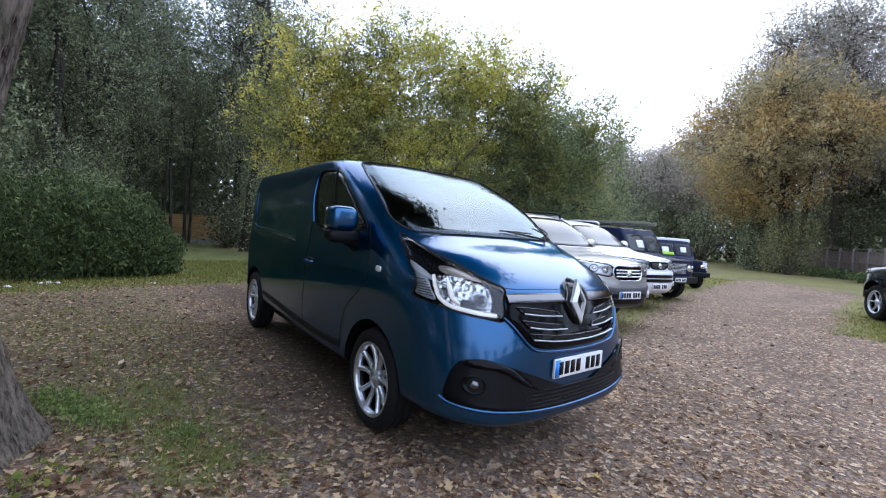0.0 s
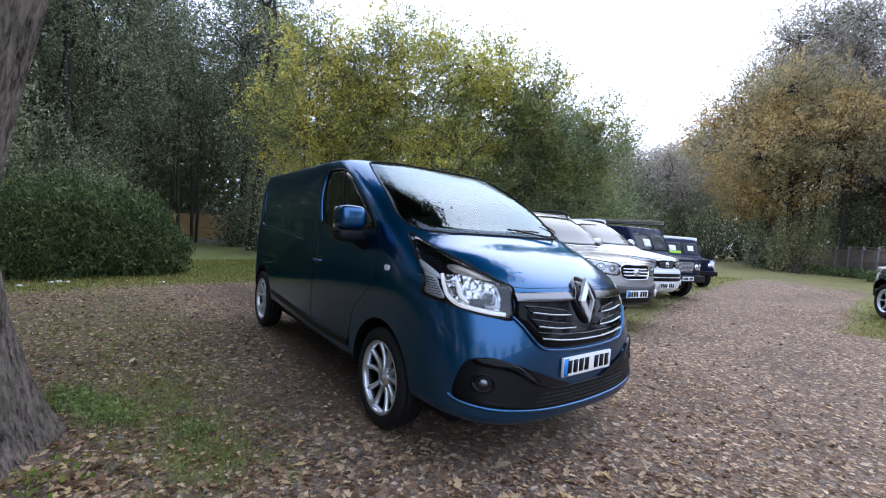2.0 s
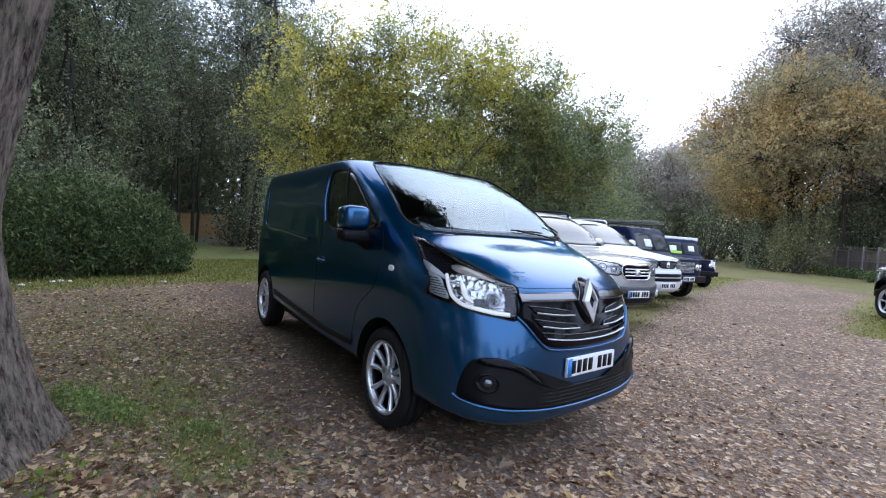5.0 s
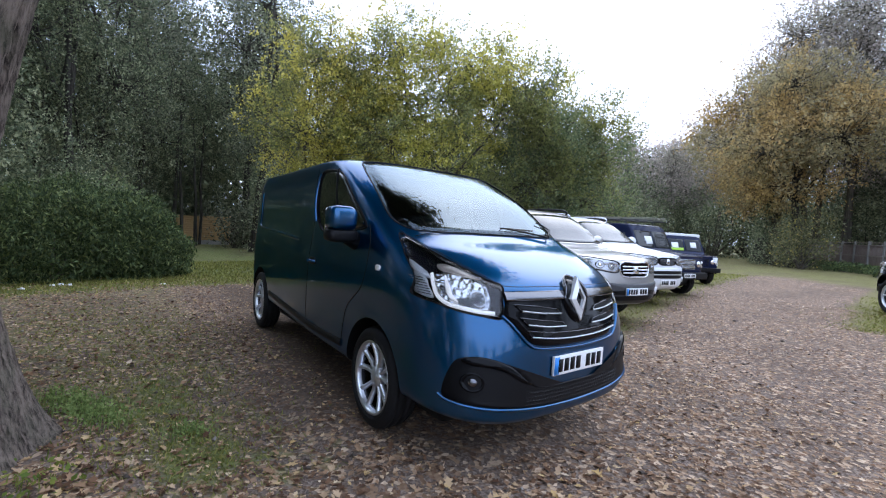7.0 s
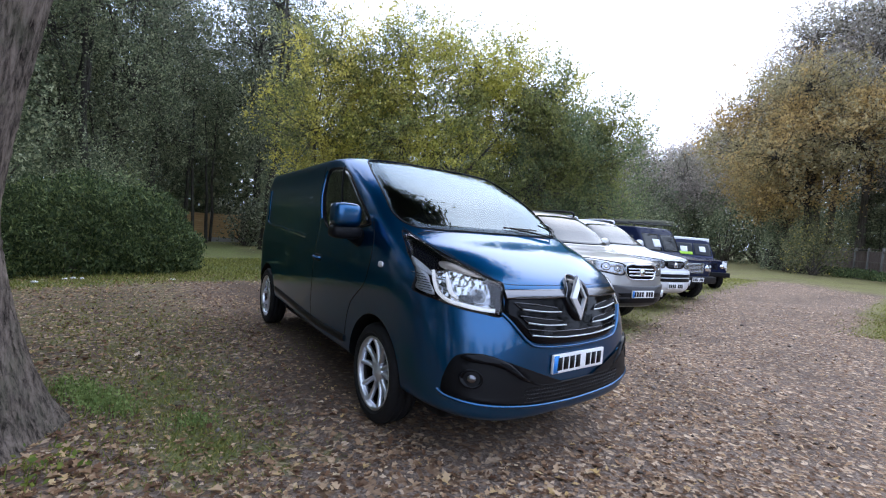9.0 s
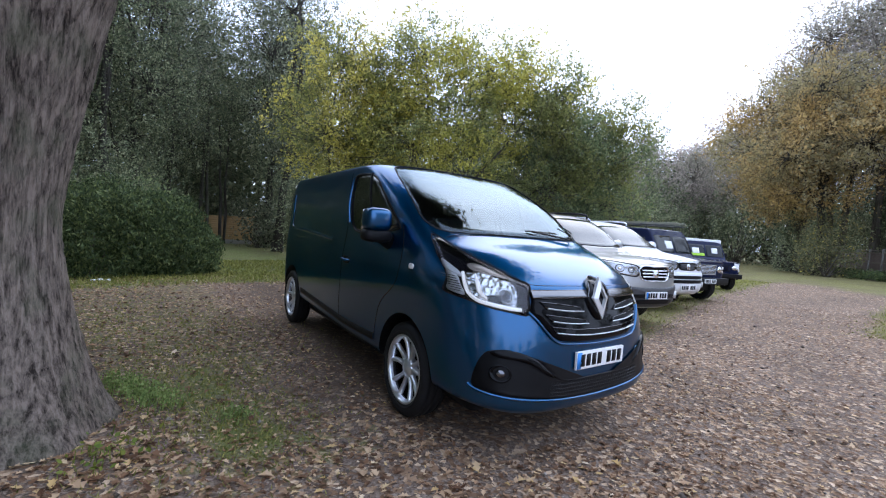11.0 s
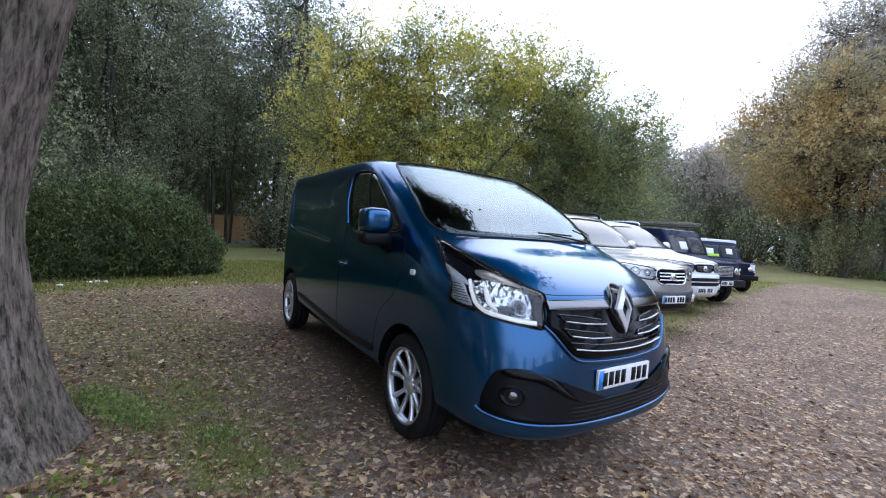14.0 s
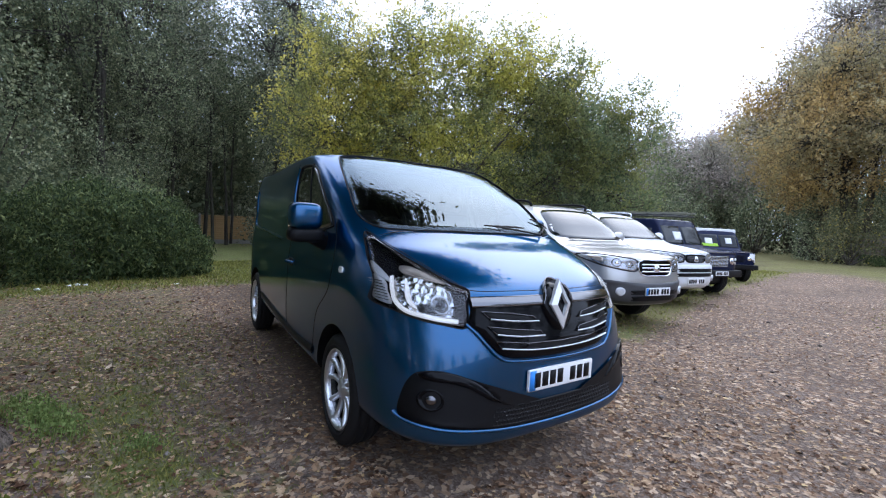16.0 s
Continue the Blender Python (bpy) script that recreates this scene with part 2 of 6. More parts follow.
def ground_material():
    m = Nodes("leaf_strewn_gravel", rough=0.9, spec=0.25)
    att = m.node("ShaderNodeAttribute")
    att.attribute_name = "grass"
    where = m.coords()
    warp = m.node("ShaderNodeTexNoise", Scale=14.0, Detail=3.0)
    m.link(where, warp.inputs["Vector"])
    bent = m.node("ShaderNodeMixRGB")
    bent.inputs[0].default_value = 0.05
    m.link(where, bent.inputs[1])
    m.link(warp.outputs["Color"], bent.inputs[2])
    fine, mid, big = m.noise(70, 6, 0.7, where), m.noise(7, 5, 0.6, where), m.noise(0.7, 3, 0.5, where)

    def flecks(scale):
        v = m.node("ShaderNodeTexVoronoi", Scale=scale)
        m.link(bent.outputs[0], v.inputs["Vector"])
        sep = m.node("ShaderNodeSeparateColor")
        m.link(v.outputs["Color"], sep.inputs[0])
        return sep.outputs, v.outputs["Distance"]

    (r1, g1, b1), d1 = flecks(34.0)
    (r2, g2, b2), d2 = flecks(80.0)
    leaves = m.ramp(r1, [(0.0, (0.084, 0.045, 0.026)), (0.35, (0.195, 0.114, 0.068)), (0.7, (0.350, 0.228, 0.142)), (1.0, (0.60, 0.445, 0.31))])
    chips = m.ramp(r2, [(0.0, (0.072, 0.050, 0.040)), (0.5, (0.175, 0.129, 0.104)), (1.0, (0.36, 0.292, 0.248))])
    earth = m.ramp(mid, [(0.3, (0.068, 0.040, 0.026)), (0.7, (0.205, 0.142, 0.098))])
    cover = m.ramp(m.math("ADD", g1, m.math("MULTIPLY", m.math("SUBTRACT", mid, 0.5), 1.2)), [(0.5, (0, 0, 0)), (0.56, (1, 1, 1))])
    soil = m.mix(cover, m.mix(0.55, earth, chips), leaves)
    grass = m.ramp(fine, [(0.3, (0.085, 0.092, 0.025)), (0.55, (0.180, 0.175, 0.050)), (0.75, (0.30, 0.27, 0.095))])
    lush = m.node("ShaderNodeAttribute")
    lush.attribute_name = "lush"
    grass = m.mix(lush.outputs["Fac"], grass, m.ramp(fine, [(0.3, (0.058, 0.088, 0.018)), (0.55, (0.135, 0.178, 0.040)), (0.75, (0.24, 0.265, 0.080))]))
    worn = m.ramp(m.noise(1.9, 5, 0.65, where), [(0.40, (0, 0, 0)), (0.68, (0.45, 0.45, 0.45))])
    grass = m.mix(worn, grass, m.ramp(fine, [(0.3, (0.130, 0.095, 0.040)), (0.7, (0.270, 0.215, 0.110))]))
    edge = m.math("ADD", att.outputs["Fac"], m.math("MULTIPLY", m.math("SUBTRACT", mid, 0.5), 1.3))
    fac = m.ramp(edge, [(0.38, (0, 0, 0)), (0.75, (0.85, 0.85, 0.85))])
    damp = m.ramp(big, [(0.45, (0, 0, 0)), (0.7, (0.4, 0.4, 0.4))])
    # dark soil along the van: bare track and the van's shade in one colour
    bare_shade = m.node("ShaderNodeAttribute")
    bare_shade.attribute_name = "bare_shade"
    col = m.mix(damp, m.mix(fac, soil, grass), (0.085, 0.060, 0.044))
    m.put("Base Color", m.mix(m.math("MULTIPLY", bare_shade.outputs["Fac"], 0.7), col, m.ramp(fine, [(0.3, (0.040, 0.026, 0.018)), (0.7, (0.110, 0.075, 0.052))])))
    m.bump(m.math("ADD", m.math("MULTIPLY", fine, 0.5), m.math("ADD", d1, m.math("MULTIPLY", d2, 0.5))), 0.6, 0.018)
    return m.mat


M_GROUND = ground_material()


# ---- building helpers ----
def smooth(a, b, v):
    t = np.clip((v - a) / (b - a), 0, 1)
    return t * t * (3 - 2 * t)


def ground_z(x, y):
    """The lie of the land: level round the van, then a slight cross slope."""
    x, y = np.asarray(x, float), np.asarray(y, float)
    away = np.hypot(np.maximum(np.abs(x) - 1.5, 0), np.maximum(np.abs(y - 1) - 4.0, 0))
    d = np.hypot(x, y)
    return (0.017 * x - 0.03 * y) * smooth(0.5, 7, away) * np.where(d > 70, 70 / np.maximum(d, 1), 1)


def mesh_object(name, verts, faces, material, parent=None, flat=False):
    """One mesh object out of arrays of vertices and of triangles or quads."""
    verts, faces = np.asarray(verts, np.float32), np.asarray(faces, np.int32)
    me = bpy.data.meshes.new(name)
    me.vertices.add(len(verts))
    me.vertices.foreach_set("co", verts.ravel())
    k = faces.shape[1]
    me.loops.add(faces.size)
    me.loops.foreach_set("vertex_index", faces.ravel())
    me.polygons.add(len(faces))
    me.polygons.foreach_set("loop_start", np.arange(0, faces.size, k, dtype=np.int32))
    me.update(calc_edges=True)
    if not flat:
        me.polygons.foreach_set("use_smooth", np.ones(len(faces), bool))
    me.materials.append(material)
    ob = new(name, me)
    if parent:
        ob.parent = parent
    return ob


def part(name, bm, material, parent=None, label="", smooth_faces=True):
    """Link a bmesh as one mesh object, under a thing or a part."""
    me = bpy.data.meshes.new(name)
    bmesh.ops.recalc_face_normals(bm, faces=bm.faces)
    for f in bm.faces:
        f.smooth = smooth_faces
    bm.to_mesh(me)
    bm.free()
    me.materials.append(material)
    ob = new(name, me)
    if parent:
        ob.parent = parent
    if label:
        ob["label"] = label
    return ob


def tubes(paths, sides=6):
    """Tapered tubes along paths of (points, radii), as arrays."""
    vs, fs, n = [], [], 0
    ang = np.linspace(0, 2 * np.pi, sides, endpoint=False)
    for pts, rad in paths:
        pts, rad = np.asarray(pts, float), np.asarray(rad, float)
        tan = np.gradient(pts, axis=0)
        tan /= np.linalg.norm(tan, axis=1)[:, None] + 1e-9
        ref = np.array([1.0, 0, 0]) if abs(tan[0][0]) < 0.8 else np.array([0, 1.0, 0])
        u = np.cross(tan, ref)
        u /= np.linalg.norm(u, axis=1)[:, None] + 1e-9
        w = np.cross(tan, u)
        ring = pts[:, None] + rad[:, None, None] * (np.cos(ang)[None, :, None] * u[:, None] + np.sin(ang)[None, :, None] * w[:, None])
        vs.append(ring.reshape(-1, 3))
        k = len(pts)
        i, j = np.meshgrid(np.arange(k - 1), np.arange(sides), indexing="ij")
        a, b = i * sides + j, i * sides + (j + 1) % sides
        fs.append(np.stack([a, b, b + sides, a + sides], -1).reshape(-1, 4) + n)
        n += k * sides
    return np.concatenate(vs), np.concatenate(fs)


def leaf_cards(rng, centres, size, narrow=0.55, droop=0.0):
    """One small four-cornered leaf at each centre, turned at random."""
    n = len(centres)
    a = rng.normal(size=(n, 3))
    a[:, 2] -= droop
    a /= np.linalg.norm(a, axis=1)[:, None]
    b = np.cross(a, rng.normal(size=(n, 3)))
    b /= np.linalg.norm(b, axis=1)[:, None]
    s = size * rng.uniform(0.6, 1.35, (n, 1))
    a, b = a * s * 0.5, b * s * 0.5 * narrow
    v = np.stack([centres - a, centres + b + a * 0.1, centres + a, centres - b + a * 0.1], 1).reshape(-1, 3)
    return v, np.arange(4 * n).reshape(n, 4)


def tree(name, base, trunk_h, trunk_r, blobs, clumps, per, leaf, sigma, leaves, bark, seed, label, category="tree", group="", stems=1, shell=0.25, twig_step=3, wisps=0):
    """Tapered trunk, limbs to each mass of the crown, twigs to each clump and a crown of single leaves. Blobs are (x, y, z, rx, ry, rz) from the base."""
    rng = np.random.default_rng(seed)
    root = new(name)
    root.location = base
    blobs = np.asarray(blobs, float)
    vol = (blobs[:, 3] * blobs[:, 4] * blobs[:, 5]) ** (2 / 3)
    pick = rng.choice(len(blobs), clumps, p=vol / vol.sum())
    d = rng.normal(size=(clumps, 3))
    d /= np.linalg.norm(d, axis=1)[:, None]
    r = rng.uniform(shell, 1.0, (clumps, 1)) ** 0.7 * rng.uniform(0.85, 1.12, (clumps, 1))
    cl = blobs[pick, :3] + d * r * blobs[pick, 3:] * (1 + 0.12 * np.sin(d[:, :1] * 7 + pick[:, None]))
    pick = pick[cl[:, 2] > 0.25]
    cl = cl[cl[:, 2] > 0.25]
    paths = []
    feet = []
    for s in range(stems):
        off = rng.normal(size=2) * trunk_r * (2.2 if stems > 1 else 0)
        lean = rng.normal(size=2) * 0.06 * trunk_h
        k = np.linspace(0, 1, 9)
        pts = np.stack([off[0] + lean[0] * k + rng.normal(size=9) * 0.02 * trunk_h * k, off[1] + lean[1] * k + rng.normal(size=9) * 0.02 * trunk_h * k, trunk_h * k - 0.1], -1)
        rad = trunk_r * (1 - 0.86 * k) * (1 + 0.5 * np.exp(-k * 12))
        paths.append((pts, rad))
        feet.append(pts)
    for b in blobs:
        stem = feet[rng.integers(stems)]
        s = stem[rng.integers(4, 9)]
        k = np.linspace(0, 1, 7)[:, None]
        bend = (s + b[:3]) / 2 + rng.normal(size=3) * 0.12 * np.linalg.norm(b[:3] - s)
        pts = (1 - k) ** 2 * s + 2 * k * (1 - k) * bend + k**2 * b[:3]
        paths.append((pts, trunk_r * np.linspace(0.42, 0.12, 7)))
    for c in cl[:: max(1, len(cl) // 120)]:
        b = blobs[np.argmin(np.linalg.norm(blobs[:, :3] - c, axis=1))][:3]
        s = b + (rng.uniform(-0.5, 0.5, 3)) * 0.4
        k = np.linspace(0, 1, 5)[:, None]
        pts = s + (c - s) * k + np.sin(k * np.pi) * rng.normal(size=3) * 0.1 * np.linalg.norm(c - s)
        paths.append((pts, trunk_r * np.linspace(0.11, 0.02, 5) + 0.004))
    mesh_object("trunk", *tubes(paths, 7 if trunk_r < 0.15 else 5), bark, root)
    # each clump is a spray of twigs with leaves along them
    twigs = 6
    mids = blobs[pick, :3]
    out = (cl - mids) / (np.linalg.norm(cl - mids, axis=1)[:, None] + 0.3)
    way = np.repeat(out * 0.9 + np.array([0, 0, 0.15]), twigs, axis=0) + rng.normal(size=(len(cl) * twigs, 3)) * 0.75
    way /= np.linalg.norm(way, axis=1)[:, None]
    start = np.repeat(cl, twigs, axis=0) + rng.normal(size=way.shape) * sigma * 0.35
    reach = sigma * rng.uniform(0.9, 2.9, (len(way), 1))
    thin = 0.006 + 0.02 * trunk_r
    lines = []
    for p, d, q in zip(start[::twig_step], way[::twig_step], reach[::twig_step]):
        lines.append((np.stack([p - d * 0.15, p + d * q * 0.5 + np.array([0, 0, 0.03]), p + d * q]), np.array([thin, thin * 0.7, thin * 0.3])))
    # long bare shoots that stand out of the crown
    shoots = []
    for i in rng.integers(0, len(cl), wisps):
        o = out[i] * rng.uniform(0.5, 1.0) + np.array([0, 0, 0.55]) + rng.normal(size=3) * 0.25
        if out[i][2] < -0.1:
            continue
        o *= rng.uniform(1.2, 3.4) * sigma / np.linalg.norm(o)
        k = np.linspace(0, 1, 5)[:, None]
        pts = cl[i] + o * k + rng.normal(size=3) * 0.14 * sigma * k**2 * 3
        lines.append((pts, np.linspace(thin * 1.1, thin * 0.3, 5)))
        shoots.append(cl[i] + o * rng.uniform(0.2, 1.05, (18, 1)) + rng.normal(size=(18, 3)) * leaf * 0.9)
    mesh_object("twig_spray", *tubes(lines, 3), bark, root)["kind"] = "stuff"
    m = max(per // twigs, 1)
    t = rng.uniform(0.05, 1.05, (len(way) * m, 1)) ** 0.8
    centres = np.repeat(start, m, axis=0) + np.repeat(way, m, axis=0) * np.repeat(reach, m, axis=0) * t
    centres = centres + rng.normal(size=centres.shape) * leaf * 0.75
    centres = np.concatenate([centres] + shoots)
    centres = centres[centres[:, 2] > 0.05]
    mesh_object("crown", *leaf_cards(rng, centres, leaf), leaves, root, True)
    return tagged(root, label, category, group)


# ---- ground ----
def make_ground():
    n = 280
    k = np.linspace(-1, 1, n)
    line = np.sinh(k * 5.6) / np.sinh(5.6) * 420
    X, Y = np.meshgrid(line, line, indexing="ij")
    r = np.hypot(X, Y)
    Z = ground_z(X, Y)
    for f, a in ((0.35, 0.03), (1.3, 0.012), (4.1, 0.006)):
        Z = Z + a * np.sin(X * f + 1.3 * np.sin(Y * f * 0.7)) * np.cos(Y * f * 1.1 + np.sin(X * f * 0.6)) * smooth(0, 0.1, r)
    flat = (np.abs(X) < 1.3) & (Y > -0.8) & (Y < 4)
    Z = np.where(flat, Z * 0.2 + 0.018, Z)
    i, j = np.meshgrid(np.arange(n - 1), np.arange(n - 1), indexing="ij")
    a = i * n + j
    faces = np.stack([a, a + n, a + n + 1, a + 1], -1).reshape(-1, 4)
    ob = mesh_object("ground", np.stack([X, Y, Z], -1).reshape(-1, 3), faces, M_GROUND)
    back_lawn = smooth(0, 1.2, Y - (5.7 + 0.35 * (X + 3.3) + 0.9 * np.maximum(X - 0.5, 0))) * smooth(4.5, 2.5, X - 0.05 * Y)
    bow = np.clip(X - 4.6, -3, 25)
    verge = smooth(-0.6, 0.5, Y - (1.5 + 0.40 * bow - 0.007 * bow ** 2)) * smooth(2.2, 3.8, X)
    far = smooth(16.5, 22, X + 1.2 * np.sin(Y * 0.9)) * smooth(-3, 0, Y - (0.1 * X - 2))
    right = smooth(1.2, 0.2, np.abs(Y - (-0.6 + 0.16 * (X - 10))) * np.where(X > 11, 0.6, 1)) * smooth(6.8, 8.4, X) * smooth(0.9, 0.1, Y - 0.16 * (X - 10))
    patch = 0.74 * np.exp(-(((X + 2.12) / 0.48) ** 2 + ((Y - 1.15) / 0.85) ** 2)) + 0.7 * np.exp(-(((X + 1.95) / 0.33) ** 2 + ((Y - 0.0) / 0.45) ** 2))
    # bare earth track; the strip also paints in the van's shade beside it
    bare_shade = np.exp(-(((X + 0.85 - 0.1 * Y) / 0.55) ** 2)) * smooth(-0.6, 0.8, Y) * smooth(8.5, 6.5, Y)
    moss = (0.47 - 0.3 * bare_shade) * smooth(-0.4, -1.6, X) * smooth(-1.6, 0.0, Y) * smooth(9, 7, Y) * smooth(-6, -4.5, X) - 0.6 * np.exp(-(((X + 2.75) / 0.35) ** 2 + ((Y - 0.2) / 0.5) ** 2))
    grass = np.clip(np.maximum.reduce([back_lawn, verge, far, right, patch, moss]), 0, 1)
    lush = smooth(5, 3, X) * smooth(-1.5, 0, Y)
    att = ob.data.attributes.new("bare_shade", "FLOAT", "POINT")
    att.data.foreach_set("value", bare_shade.ravel().astype(np.float32))
    att = ob.data.attributes.new("lush", "FLOAT", "POINT")
    att.data.foreach_set("value", lush.ravel().astype(np.float32))
    att = ob.data.attributes.new("grass", "FLOAT", "POINT")
    att.data.foreach_set("value", grass.ravel().astype(np.float32))
    return tagged(ob, "brown leaf-strewn gravel and earth with worn grass verges", "ground", kind="structure")


make_ground()


# ---- the van ----
def van_place(p):
    """From the van's own axes (front towards -y) to the world."""
    x, y, z = p
    k = min(max((y - 0.8) / 2.6, 0), 1)
    x *= 1 - 0.085 * k * k * (3 - 2 * k)
    return Vector((-0.018 + x + 0.035 * y, 0.088 + y + 0.09 * x, z))


class Loft:
    """A vehicle body between waterlines. Each row: yf, zf (front middle), w (half width), yk (where the side begins), n (squareness), yr (rear), zs (side), zr (rear)."""

    def __init__(self, rows, steps=5, nf=24, ns=26, nr=6, corner=0.12):
        self.rows = np.asarray(rows, float)
        self.corner = corner
        lines = []
        m = len(self.rows)
        for i in range(m - 1):
            p0, p1, p2, p3 = (self.rows[min(max(j, 0), m - 1)] for j in (i - 1, i, i + 1, i + 2))
            for k in np.arange(steps) / steps:
                lines.append(0.5 * (2 * p1 + (p2 - p0) * k + (2 * p0 - 5 * p1 + 4 * p2 - p3) * k**2 + (3 * p1 - p0 - 3 * p2 + p3) * k**3))
        lines.append(self.rows[-1])
        self.half = np.array([self.outline(r, nf, ns, nr) for r in lines])

    def outline(self, r, nf, ns, nr):
        yf, zf, w, yk, n, yr, zs, zr = r
        c = self.corner
        th = np.linspace(0, np.pi / 2, nf)
        x = w * np.sin(th) ** (2 / n)
        y = yf + (yk - yf) * (1 - np.cos(th) ** (2 / n))
        z = zf + (zs - zf) * (x / w) ** 3
        ys = np.linspace(yk, yr - c, ns)[1:]
        t = (ys - yk) / max(yr - yk, 0.01)
        side = np.stack([np.full(len(ys), w), ys, zs + (zr - zs) * t], -1)
        ph = np.linspace(0, np.pi / 2, nr)[1:]
        rear = np.stack([w - c * (1 - np.cos(ph)), yr - c + c * np.sin(ph), np.full(len(ph), zr)], -1)
        xs = np.linspace(w - c, 0, 8)[1:]
        back = np.stack([xs, np.full(7, yr), np.full(7, zr)], -1)
        return np.concatenate([np.stack([x, y, z], -1), side, rear, back])

    def bm(self, place=lambda p: p):
        bm = bmesh.new()
        h = self.half
        m, k = h.shape[:2]
        rings = []
        for i in range(m):
            right = [bm.verts.new(place(Vector((-p[0], p[1], p[2])))) for p in h[i]]
            left = [bm.verts.new(place(Vector(p))) for p in h[i][1:-1][::-1]]
            rings.append(right + left)
        c = len(rings[0])
        for a, b in zip(rings, rings[1:]):
            for j in range(c):
                bm.faces.new((a[j], a[(j + 1) % c], b[(j + 1) % c], b[j]))
        for ring, i in ((rings[0], 0), (rings[-1], m - 1)):
            mid = bm.verts.new(place(Vector((0, (h[i][0][1] + h[i][-1][1]) / 2, h[i][:, 2].mean()))))
            for j in range(c):
                bm.faces.new((ring[j], ring[(j + 1) % c], mid))
        bmesh.ops.recalc_face_normals(bm, faces=bm.faces)
        return bm


def curve_through(points, per=6, closed=False):
    """A smooth line through a few points of a plane or of space."""
    p = [Vector(q) for q in points]
    n = len(p)
    out = []
    for i in range(n if closed else n - 1):
        g = (lambda j: p[j % n]) if closed else (lambda j: p[min(max(j, 0), n - 1)])
        a, b, c, d = g(i - 1), g(i), g(i + 1), g(i + 2)
        for k in np.arange(per) / per:
            k = float(k)
            out.append(0.5 * (2 * b + (c - a) * k + (2 * a - 5 * b + 4 * c - d) * k**2 + (3 * b - a - 3 * c + d) * k**3))
    if not closed:
        out.append(p[-1])
    return out


def tube_bm(line, radius, sides=8, place=lambda p: p):
    """A round bar along a line of points; the radius may be one number or one for each point."""
    rad = radius if isinstance(radius, (list, tuple, np.ndarray)) else [radius] * len(line)
    v, f = tubes([([tuple(q) for q in line], rad)], sides)
    bm = bmesh.new()
    vs = [bm.verts.new(place(Vector(q))) for q in v]
    for q in f:
        bm.faces.new([vs[i] for i in q])
    bm.faces.new(vs[:sides])
    bm.faces.new(vs[-sides:])
    return bm


def box_bm(lo, hi, bevel=0.01, place=lambda p: p, seg=2):
    """A box between two corners with rounded edges."""
    bm = bmesh.new()
    bmesh.ops.create_cube(bm, size=1)
    lo, hi = Vector(lo), Vector(hi)
    for v in bm.verts:
        v.co = Vector([(a + b) / 2 + c * (b - a) for a, b, c in zip(lo, hi, v.co)])
    if bevel:
        bmesh.ops.bevel(bm, geom=list(bm.edges), offset=bevel, segments=seg, profile=0.6, affect="EDGES")
    for v in bm.verts:
        v.co = place(v.co)
    return bm


def lathe_bm(profile, seg=48, place=lambda p: p):
    """A body turned about the x axis out of (radius, x) pairs."""
    bm = bmesh.new()
    rings = []
    for r, x in profile:
        rings.append([bm.verts.new(place(Vector((x, r * math.cos(a), r * math.sin(a))))) for a in np.linspace(0, 2 * np.pi, seg, endpoint=False)])
    for a, b in zip(rings, rings[1:]):
        for j in range(seg):
            bm.faces.new((a[j], a[(j + 1) % seg], b[(j + 1) % seg], b[j]))
    return bm


def cut(body, cutters):
    """Cut openings out of a body and keep the result as its mesh."""
    for c in cutters:
        mod = body.modifiers.new("cut", "BOOLEAN")
        mod.operation, mod.solver, mod.object, mod.material_mode = "DIFFERENCE", "EXACT", c, "TRANSFER"
    bpy.context.view_layer.update()
    done = bpy.data.meshes.new_from_object(body.evaluated_get(bpy.context.evaluated_depsgraph_get()))
    body.modifiers.clear()
    old = body.data
    body.data = done
    bpy.data.meshes.remove(old)
    for c in cutters:
        bpy.data.meshes.remove(c.data)
    done.set_sharp_from_angle(angle=radians(32))


